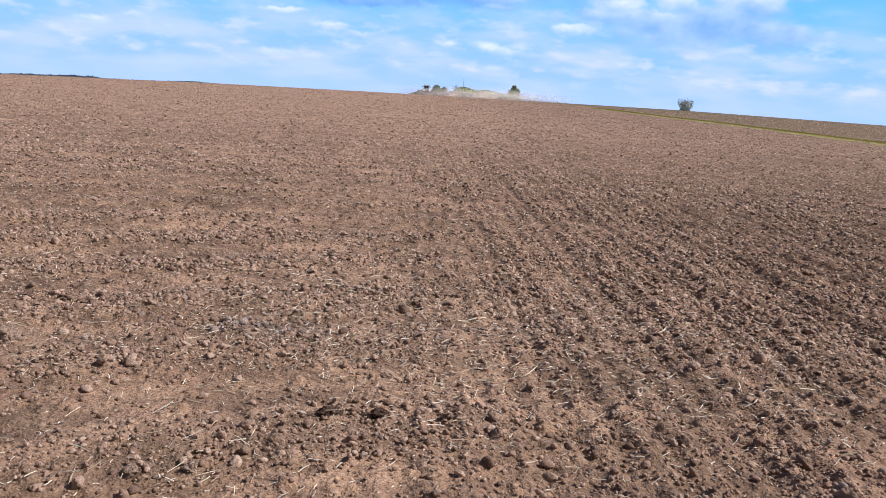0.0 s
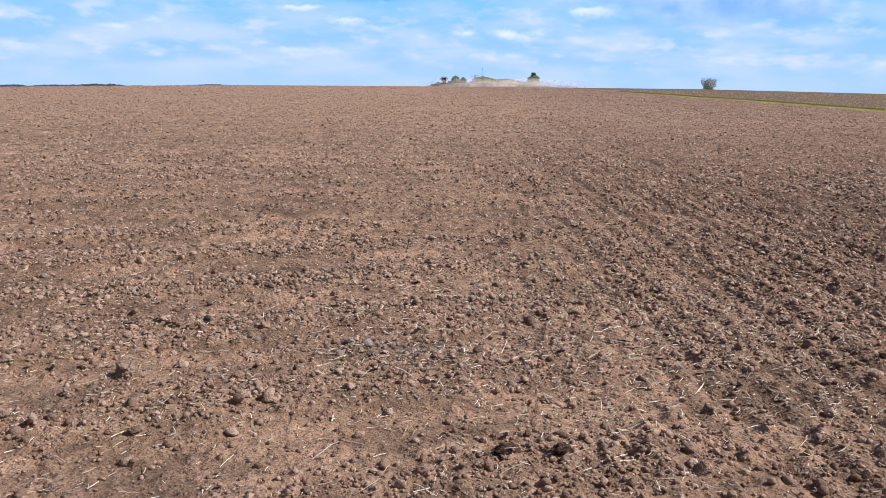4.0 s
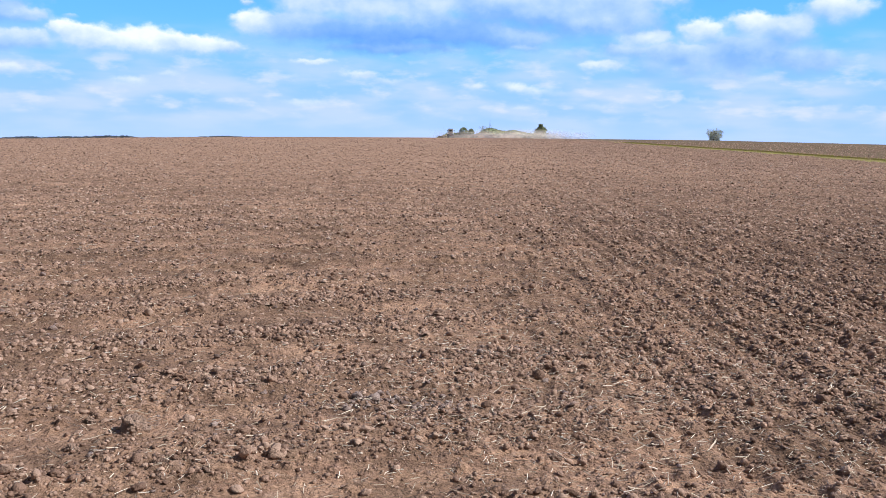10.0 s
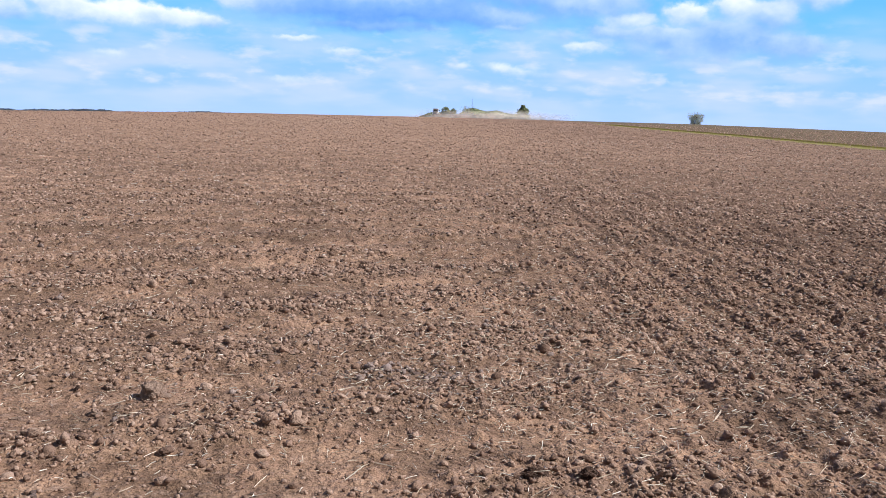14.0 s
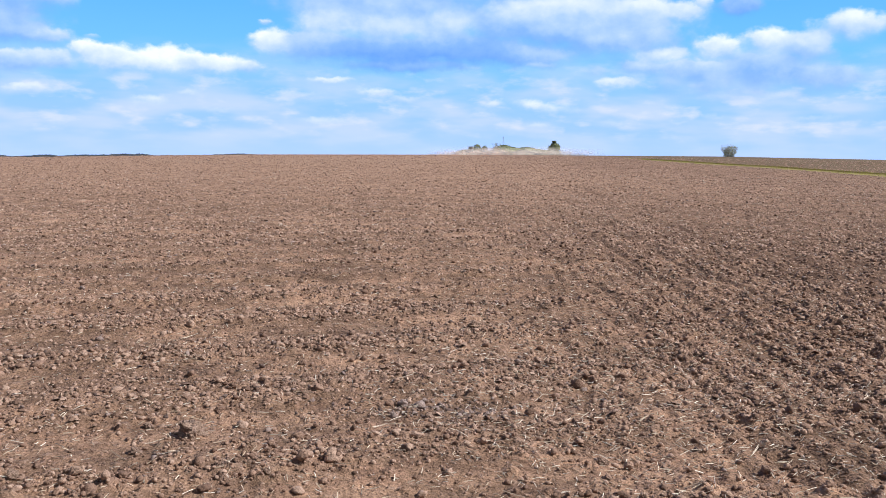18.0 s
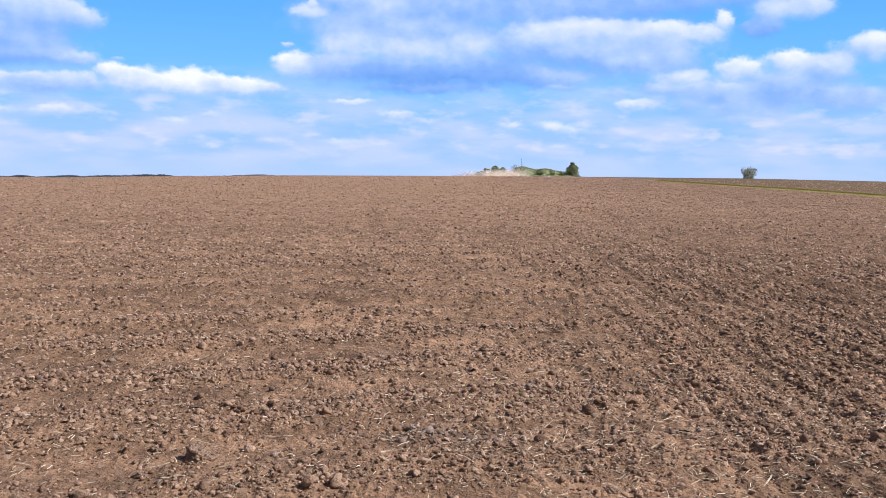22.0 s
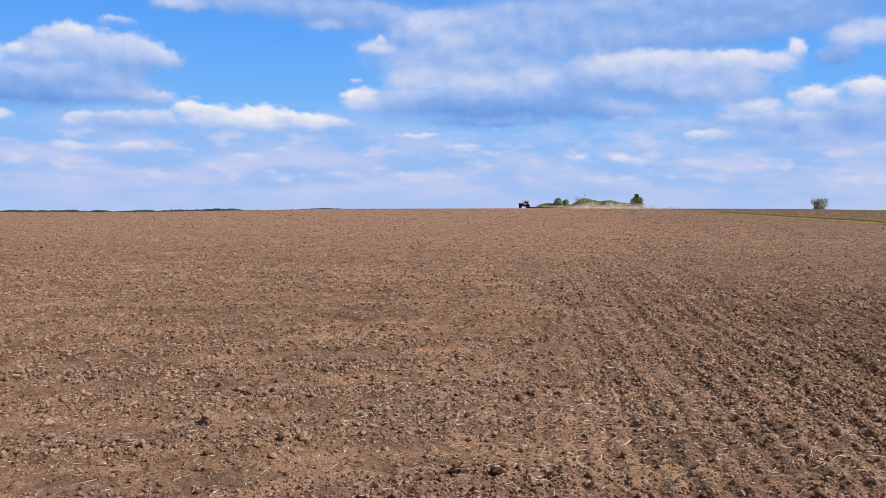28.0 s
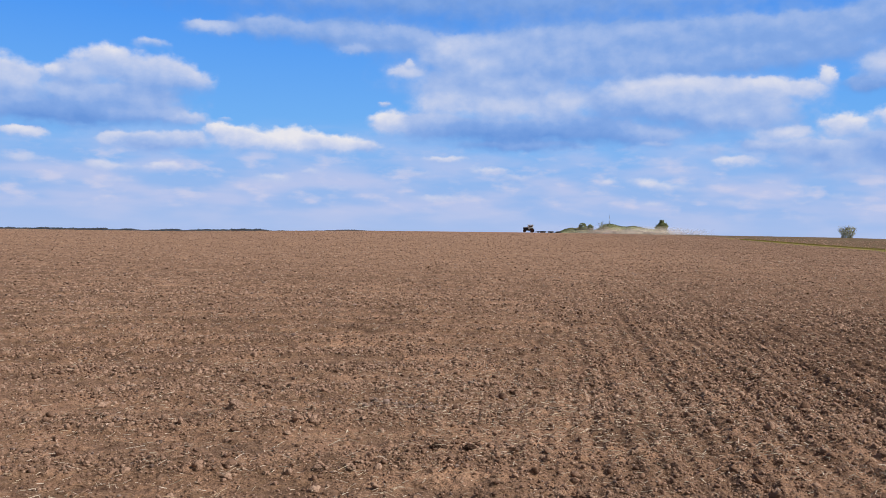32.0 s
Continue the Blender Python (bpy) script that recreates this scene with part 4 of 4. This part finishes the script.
def mound():
    azs, us = np.linspace(0.6, 8.9, 170), np.linspace(-1, 1, 33)
    A, U = np.meshgrid(azs, us)
    D = MOUND + U * 26
    X, Y = 1.2 + D * np.sin(np.radians(A)), -0.5 + D * np.cos(np.radians(A))
    edge = np.clip((A - 0.6) / 0.5, 0, 1) * np.clip((8.9 - A) / 0.5, 0, 1)
    Z = height(X, Y) - 0.3 + (swell(A) * np.exp(-((U / 0.62) ** 2)) + 0.35 * ripple(X, Y, 5.0, 91, 3)) * edge
    n, m = X.shape
    i = np.arange((n - 1) * m).reshape(n - 1, m)[:, :-1].ravel()
    quads = np.stack([i, i + 1, i + m + 1, i + m], 1)
    me = bpy.data.meshes.new("mound")
    me.from_pydata(np.stack([X, Y, Z], -1).reshape(-1, 3).tolist(), [], quads.tolist())
    me.polygons.foreach_set("use_smooth", np.ones(len(quads), bool))
    me.materials.append(MOUND_GRASS)
    tagged(new("mound", me), "low overgrown earth mound covered with green grass", "mound")
    # rough herbage on the mound
    rng = np.random.default_rng(77)
    count = 2600
    a, u = rng.uniform(0.9, 8.6, count), rng.normal(-0.1, 0.35, count)
    d = MOUND + u * 26
    x, y = 1.2 + d * np.sin(np.radians(a)), -0.5 + d * np.cos(np.radians(a))
    z = height(x, y) - 0.2 + swell(a) * np.exp(-((u / 0.62) ** 2))
    verts, faces = leaf_shape(rng)
    size = rng.uniform(0.25, 0.8, count)
    gather("mound_herbage", [(verts, faces, np.stack([x, y, z], -1), turns(*(rng.uniform(0, 6.28, count) for _ in range(3))), np.stack([size] * 3, -1))], HERBAGE, "rough green herbage and low scrub on the mound", "herbage")


mound()
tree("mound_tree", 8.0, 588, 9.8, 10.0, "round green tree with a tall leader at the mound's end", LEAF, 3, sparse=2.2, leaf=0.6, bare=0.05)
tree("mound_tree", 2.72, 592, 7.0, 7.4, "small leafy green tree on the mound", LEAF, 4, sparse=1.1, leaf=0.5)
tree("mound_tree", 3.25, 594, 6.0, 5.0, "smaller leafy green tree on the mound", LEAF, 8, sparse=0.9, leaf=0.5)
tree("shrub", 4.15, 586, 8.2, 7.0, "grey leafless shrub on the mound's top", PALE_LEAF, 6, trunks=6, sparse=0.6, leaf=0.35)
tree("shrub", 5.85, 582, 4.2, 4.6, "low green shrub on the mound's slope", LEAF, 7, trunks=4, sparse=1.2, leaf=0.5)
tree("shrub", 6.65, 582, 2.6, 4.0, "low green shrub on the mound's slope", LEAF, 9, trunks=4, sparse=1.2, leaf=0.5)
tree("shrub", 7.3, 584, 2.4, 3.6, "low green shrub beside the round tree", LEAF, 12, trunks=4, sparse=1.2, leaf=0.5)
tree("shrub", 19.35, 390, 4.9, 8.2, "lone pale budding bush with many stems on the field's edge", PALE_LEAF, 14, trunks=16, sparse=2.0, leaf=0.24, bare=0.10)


def mast():
    x, y, z = spot(4.53, 605)
    base = empty("survey_mast", pose(x, y, z + 6.0), "thin grey survey mast on the mound's top", "mast")
    part("pole", rod(bmesh.new(), (0, 0, -0.6), (0, 0, 7.5), 0.10, 0.05), GREY_METAL, base)
    for k in range(3):
        a = k * 2.094 + 0.3
        part("stay", rod(bmesh.new(), (2.2 * math.cos(a), 2.2 * math.sin(a), -0.8), (0, 0, 4.6), 0.04, sides=5), GREY_METAL, base)
    part("crossbar", rod(bmesh.new(), (-0.6, 0, 6.2), (0.6, 0, 6.2), 0.05, sides=5), GREY_METAL, base)


mast()


def far_woods():
    rng = np.random.default_rng(51)
    far = 1500.0
    pieces = []
    a = np.concatenate([rng.uniform(-44, -18.6, 5200), rng.uniform(-15.2, -12.2, 800), rng.uniform(-18.6, -15.2, 700), rng.uniform(-12.2, -2.0, 1400)])
    d = far + rng.uniform(-40, 60, len(a))
    x, y = 1.2 + d * np.sin(np.radians(a)), -0.5 + d * np.cos(np.radians(a))
    top = np.interp(a, [-44, -27, -19, -18.5, -15.2, -14, -12.2, -6, -2], [3.8, 3.6, 3.2, 1.6, 1.8, 2.8, 1.4, 0.7, 0.3])
    top = top * (0.75 + 0.35 * ripple(a, a * 0, 0.9, 61, 3) + 0.1 * rng.random(len(a)))
    z = height(x, y) + np.clip(top / 2.4, 0.2, 1.2) + top * rng.random(len(a)) ** 0.7
    verts, faces = leaf_shape(rng)
    size = rng.uniform(1.0, 2.4, len(a)) * np.clip(top / 3, 0.35, 1)
    pieces.append((verts, faces, np.stack([x, y, z], -1), turns(*(rng.uniform(0, 6.28, len(a)) for _ in range(3))), np.stack([size * 1.4, size * 1.4, size], -1)))
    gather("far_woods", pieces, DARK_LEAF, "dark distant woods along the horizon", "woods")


far_woods()


# ---- tractor, harrow and dust ----
def wheel(parent, at, r, width, group):
    hub = empty("wheel", Matrix.Identity(4), "", "")
    hub.parent = parent
    hub.location = at
    bm = bmesh.new()
    prof = [(r * 0.60, width * 0.42), (r * 0.86, width * 0.5), (r * 0.97, width * 0.42), (r * 0.97, -width * 0.42), (r * 0.86, -width * 0.5), (r * 0.60, -width * 0.42)]
    n = 28
    rings = [[bm.verts.new((w, q * math.cos(k * 2 * math.pi / n), q * math.sin(k * 2 * math.pi / n))) for q, w in prof] for k in range(n)]
    for k in range(n):
        for j in range(len(prof)):
            a, b = rings[k], rings[(k + 1) % n]
            bm.faces.new((a[j], b[j], b[(j + 1) % len(prof)], a[(j + 1) % len(prof)]))
    for k in range(n):
        a = k * 2 * math.pi / n
        for side in (-1, 1):
            turn = Matrix.Rotation(a + side * 0.05, 3, "X") @ Matrix.Rotation(side * 0.5, 3, "Z")
            at2 = Vector((side * width * 0.22, 0, 0)) + Matrix.Rotation(a + side * 0.05, 3, "X") @ Vector((0, 0, r * 0.985))
            box(bm, (width * 0.48, 0.035 * r / 0.8, 0.05 * r / 0.8), at2, turn=Matrix.Rotation(a + side * 0.05, 3, "X"))
    bmesh.ops.recalc_face_normals(bm, faces=bm.faces)
    part("tyre", bm, RUBBER, hub, "black lugged tyre")
    bm = bmesh.new()
    bmesh.ops.create_cone(bm, cap_ends=True, segments=24, radius1=r * 0.60, radius2=r * 0.46, depth=width * 0.5, matrix=Matrix.Rotation(math.pi / 2, 4, "Y"))
    for k in range(6):
        a = k * math.pi / 3
        bmesh.ops.create_cone(bm, cap_ends=True, segments=6, radius1=0.03, radius2=0.03, depth=width * 0.62, matrix=Matrix.Translation((0, 0.2 * r * math.cos(a), 0.2 * r * math.sin(a))) @ Matrix.Rotation(math.pi / 2, 4, "Y"))
    part("rim", bm, PAINT_RED, hub, "dusty red wheel rim")
    return hub


def tractor():
    """Faces +y, stands on z = 0."""
    t = empty("tractor", Matrix.Identity(4), "dark tractor with a white cab drawing a harrow over the field", "tractor")
    bm = bmesh.new()
    box(bm, (0.62, 3.4, 0.50), (0, 0.75, 0.92), 0.06)
    box(bm, (0.50, 0.9, 0.45), (0, -0.75, 0.85), 0.05)
    part("chassis", bm, STEEL, t)
    bm = bmesh.new()
    box(bm, (0.78, 2.15, 0.68), (0, 1.50, 1.46), 0.10)
    part("bonnet", bm, PAINT_DARK, t, "dark blue sloping bonnet")
    bm = bmesh.new()
    box(bm, (0.66, 0.06, 0.52), (0, 2.59, 1.42), 0.02)
    for k in range(5):
        box(bm, (0.56, 0.03, 0.03), (0, 2.635, 1.22 + 0.1 * k))
    part("grille", bm, STEEL, t)
    for sx in (-0.24, 0.24):
        part("headlight", rod(bmesh.new(), (sx, 2.60, 1.62), (sx, 2.66, 1.62), 0.09, sides=12), GREY_METAL, t)
    cab = part("cab_frame", cab_frame(), PAINT_WHITE, t, "white cab frame")
    for name, size, at in (("side_window", (0.012, 1.20, 0.46), (-0.735, -0.15, 2.20)), ("side_window", (0.012, 1.20, 0.46), (0.735, -0.15, 2.20)), ("windscreen", (1.24, 0.012, 0.52), (0, 0.74, 2.22)), ("rear_window", (1.0, 0.012, 0.45), (0, -1.04, 2.24))):
        part(name, box(bmesh.new(), size, at), GLASS, cab)
    part("roof", box(bmesh.new(), (1.70, 1.95, 0.36), (0, -0.15, 2.66), 0.10), PAINT_WHITE, t, "white cab roof")
    for sx in (-0.88, 0.88):
        bm = bmesh.new()
        for k in range(7):
            a = math.radians(20 + 22 * k)
            box(bm, (0.52, 0.36, 0.035), (sx, -0.62 + 0.90 * math.cos(a), 0.80 + 0.90 * math.sin(a)), 0.01, Matrix.Rotation(a - math.pi / 2, 3, "X"))
        part("fender", bm, PAINT_WHITE, t, "white rear mudguard")
    bm = rod(bmesh.new(), (0.30, 1.15, 1.78), (0.30, 1.15, 2.72), 0.055, sides=10)
    rod(bm, (0.30, 1.15, 2.72), (0.30, 1.02, 2.84), 0.055, sides=10)
    part("exhaust_pipe", bm, STEEL, t)
    part("front_axle", rod(bmesh.new(), (-0.72, 2.05, 0.56), (0.72, 2.05, 0.56), 0.08), STEEL, t)
    part("rear_axle", rod(bmesh.new(), (-0.80, -0.62, 0.80), (0.80, -0.62, 0.80), 0.13), STEEL, t)
    part("fuel_tank", box(bmesh.new(), (0.36, 0.85, 0.42), (0.62, 0.35, 0.95), 0.05), PAINT_DARK, t)
    part("step", box(bmesh.new(), (0.30, 0.42, 0.05), (-0.70, 0.35, 0.62), 0.01), STEEL, t)
    part("drawbar", box(bmesh.new(), (0.16, 0.9, 0.10), (0, -1.40, 0.50), 0.02), STEEL, t)
    for sx in (-0.80, 0.80):
        bm = rod(bmesh.new(), (sx * 0.95, 0.55, 2.35), (sx * 1.32, 0.68, 2.30), 0.02)
        box(bm, (0.20, 0.03, 0.30), (sx * 1.36, 0.68, 2.25), 0.01)
        part("mirror", bm, STEEL, t)
    wheels = [(wheel(t, (sx, -0.62, 0.80), 0.80, 0.46, ""), 0.80) for sx in (-0.86, 0.86)]
    wheels += [(wheel(t, (sx, 2.05, 0.56), 0.56, 0.32, ""), 0.56) for sx in (-0.80, 0.80)]
    t.scale = (1.15, 1.15, 1.15)
    return t, wheels


def cab_frame():
    bm = bmesh.new()
    box(bm, (1.50, 1.75, 0.85), (0, -0.15, 1.56), 0.06)
    box(bm, (0.72, 1.50, 0.18), (0, 1.40, 1.82), 0.05)
    for sx in (-0.70, 0.70):
        for sy in (-0.90, 0.60):
            box(bm, (0.16, 0.26, 1.0), (sx, sy, 2.12), 0.02)
    for sy in (-0.96, 0.66):
        box(bm, (1.40, 0.09, 0.10), (0, sy, 2.54), 0.015)
    return bm


def harrow():
    """Drawn along +y; its hitch is at the origin, its gangs lie behind."""
    h = empty("harrow", Matrix.Identity(4), "wide dark steel harrow drawn behind the tractor", "harrow")
    bm = bmesh.new()
    box(bm, (0.14, 1.9, 0.12), (0, -0.95, 0.50), 0.02)
    for s in (-1, 1):
        rod(bm, (0, -0.2, 0.50), (s * 3.0, -1.8, 0.52), 0.05)
    part("drawbar", bm, STEEL, h)
    part("cross_beam", box(bmesh.new(), (9.6, 0.20, 0.20), (0, -1.9, 0.56), 0.02), STEEL, h)
    for k in range(3):
        for j in range(3):
            cx, cy = (k - 1) * 3.2, -2.5 - 3.2 * j
            bm = bmesh.new()
            for q in range(4):
                box(bm, (2.9, 0.10, 0.12), (cx, cy - 0.45 * q, 0.36))
                box(bm, (2.7, 0.08, 0.10), (cx, cy - 0.45 * q, 0.62))
            for q in range(3):
                box(bm, (0.08, 1.45, 0.34), (cx - 1.2 + 1.2 * q, cy - 0.68, 0.49))
            gang = part("harrow_section", bm, STEEL, h)
            bm = bmesh.new()
            for q in range(4):
                for p in range(8):
                    rod(bm, (cx - 1.35 + 0.385 * p, cy - 0.45 * q, 0.34), (cx - 1.35 + 0.385 * p, cy - 0.45 * q - 0.05, -0.02), 0.025, 0.012, 5)
            tagged(part("tines", bm, STEEL, gang), kind="stuff")
            if j:
                for s in (-0.9, 0.9):
                    part("link_bar", rod(bmesh.new(), (cx + s, cy, 0.36), (cx + s, cy + 1.85, 0.36), 0.03, sides=6), STEEL, gang)
    for s in (-4.0, 4.0):
        bm = bmesh.new()
        bmesh.ops.create_cone(bm, cap_ends=True, segments=16, radius1=0.32, radius2=0.32, depth=0.20, matrix=Matrix.Translation((s, -1.6, 0.32)) @ Matrix.Rotation(math.pi / 2, 4, "Y"))
        part("support_wheel", bm, RUBBER, h)
    return h


def dust_sheet(parent, rng, wide, tall, deep, at, rise=0.0, dense=1.0):
    """One bulging sheet of dust, thickest low down in its middle."""
    n, m = 25, 13
    u, v = np.linspace(-1, 1, n), np.linspace(0, 1, m)
    U, V = np.meshgrid(u, v)
    lump = ripple(U * 3 + rng.uniform(0, 50), V * 2 + rng.uniform(0, 50), 1.0, int(rng.integers(0, 999)), 3)
    X = U * wide / 2 + at[0]
    Y = -deep * (1 - U**2) * (1 - V**2) + 0.6 * lump + at[1]
    Z = V * tall * (0.8 + 0.35 * lump) * (1 - rise * (0.5 - 0.5 * U)) + at[2]
    thick = np.clip(1 - np.abs(U) ** 2.2, 0, 1) * np.clip(1 - V, 0, 1) ** 1.3 * np.clip(0.65 + 0.7 * lump, 0.1, 1.2) * dense
    i = np.arange((m - 1) * n).reshape(m - 1, n)[:, :-1].ravel()
    quads = np.stack([i, i + 1, i + n + 1, i + n], 1)
    me = bpy.data.meshes.new("dust_puff")
    me.from_pydata(np.stack([X, Y, Z], -1).reshape(-1, 3).tolist(), [], quads.tolist())
    me.attributes.new("thick", "FLOAT", "POINT").data.foreach_set("value", thick.astype(np.float32).ravel())
    me.polygons.foreach_set("use_smooth", np.ones(len(quads), bool))
    me.materials.append(DUST)
    ob = new("dust_puff", me)
    ob.parent = parent
    return ob


def dust(seed, wide, tall, sheets, label, rise=0.0, dense=1.0):
    rng = np.random.default_rng(seed)
    d = empty("dust_cloud", Matrix.Identity(4), label, "dust")
    puffs = []
    for k in range(sheets):
        w = wide * rng.uniform(0.5, 0.9)
        puff = dust_sheet(d, rng, w, tall * rng.uniform(0.6, 1.0), 2.0, (0, 0, 0), rise, dense)
        puffs.append((puff, (wide - w) * (k / max(1, sheets - 1) - 0.5), 2.0 * k, rng.uniform(0.05, 0.16)))
    return d, puffs


TRACTOR, WHEELS = tractor()
HARROW = harrow()
DUST_NEAR, NEAR_PUFFS = dust(3, 34.0, 7.6, 5, "fresh pale brown dust rising behind the harrow", 0.6, 1.9)
DUST_DRIFT, DRIFT_PUFFS = dust(4, 62.0, 5.6, 6, "drifting veil of pale brown dust over the field", 0.0, 1.05)


# ---- what moves ----
# time, azimuth and distance of the tractor as seen from the camera's stand
DRIVE = [(0, 2.07, 282), (3, 1.93, 290), (6, 1.84, 298), (9, 1.78, 306), (12, 1.88, 314), (15, 2.08, 322), (17, 2.22, 328), (19, 2.32, 334), (21, 2.28, 339),
         (23, 1.98, 342), (25, 1.54, 343), (26.5, 1.03, 343), (28, 0.57, 343), (30, -0.12, 343), (32, -0.77, 343)]


def course(t):
    """Place of a point that follows the tractor's course; before the clip it comes straight on."""
    T, A, D = (np.array(c) for c in zip(*DRIVE))
    if t < 0:
        x0, y0 = course(0)
        x1, y1 = course(0.5)
        return x0 + (x1 - x0) * t * 2, y0 + (y1 - y0) * t * 2
    az, d = radians(float(np.interp(t, T, A))), float(np.interp(t, T, D))
    return 1.2 + d * math.sin(az), -0.5 + d * math.cos(az)


def smooth_course(t, width=1.2):
    ks = np.linspace(-1, 1, 9)
    pts = np.array([course(min(t + k * width, 32.0 + 0 * k) if t + k * width <= 32 else 32.0) for k in ks])
    extra = np.array([max(0.0, t + k * width - 32.0) for k in ks])
    pts[:, 0] -= extra * 2.15
    return pts.mean(0)


def heading(t):
    a, b = smooth_course(t - 0.4), smooth_course(t + 0.4)
    return math.degrees(math.atan2(b[1] - a[1], b[0] - a[0])) - 90


def motions():
    times = [k * 0.4 for k in range(81)]
    rows, tow, turned = [], [], [[] for _ in WHEELS]
    spun, last = 0.0, smooth_course(0)
    hx, hy = smooth_course(-3.5)
    for t in times:
        x, y = smooth_course(t)
        rz = heading(t)
        z = float(height(x, y))
        rows.append((t, pose(x, y, z, 0, 0, rz)))
        spun += math.hypot(x - last[0], y - last[1])
        last = (x, y)
        for k, (_, r) in enumerate(WHEELS):
            w = WHEELS[k][0]
            turned[k].append((t, Matrix.Translation(w.location) @ Matrix.Rotation(-spun / (1.15 * r), 4, "X")))
        # the harrow trails from the drawbar's end
        ex, ey = x - 2.1 * math.cos(radians(rz + 90)), y - 2.1 * math.sin(radians(rz + 90))
        back = math.atan2(hy - ey, hx - ex)
        hx, hy = ex + 5.0 * math.cos(back), ey + 5.0 * math.sin(back)
        tow.append((t, pose(ex, ey, float(height(ex, ey)), 0, 0, math.degrees(back) + 90)))
    walk(TRACTOR, rows)
    walk(HARROW, tow)
    for (w, _), turn in zip(WHEELS, turned):
        walk(w, turn)
    near, drift = [], []
    for k in range(17):
        t = k * 2.0
        y = smooth_course(t)[1] - 16
        nx = float(np.interp(t, [0, 12, 19, 23, 25, 28, 32], [14.5, 14.5, 13.0, 16.0, 21.0, 25.0, 29.0]))
        settle = float(np.interp(t, [0, 12, 18, 24, 30, 32], [2.6, 2.6, 0.6, 0.4, 2.4, 2.6]))
        near.append((t, pose(nx, y, float(height(nx, y)) - settle)))
        sx, sy = 32 + 0.12 * t, y - 8
        sunk = float(np.interp(t, [0, 18, 22, 26, 29, 32], [0.05, 0.05, 2.8, 2.8, 0.4, 0.05]))
        drift.append((t, pose(sx, sy, float(height(sx, sy)) - sunk)))
    walk(DUST_NEAR, near)
    walk(DUST_DRIFT, drift)
    for puff, x, y, pace in NEAR_PUFFS + DRIFT_PUFFS:
        walk(puff, [(t, pose(x + pace * (t - 16), y, 0.10 * math.sin(t * 0.4 + x))) for t in range(0, 33, 4)])
    # the clouds drift slowly to the east
    walk(SKY, [(0, pose(0, 0, 0, 0, 0, 16 * 0.027)), (16, pose(0, 0, 0)), (32, pose(0, 0, 0, 0, 0, -16 * 0.027))])


motions()
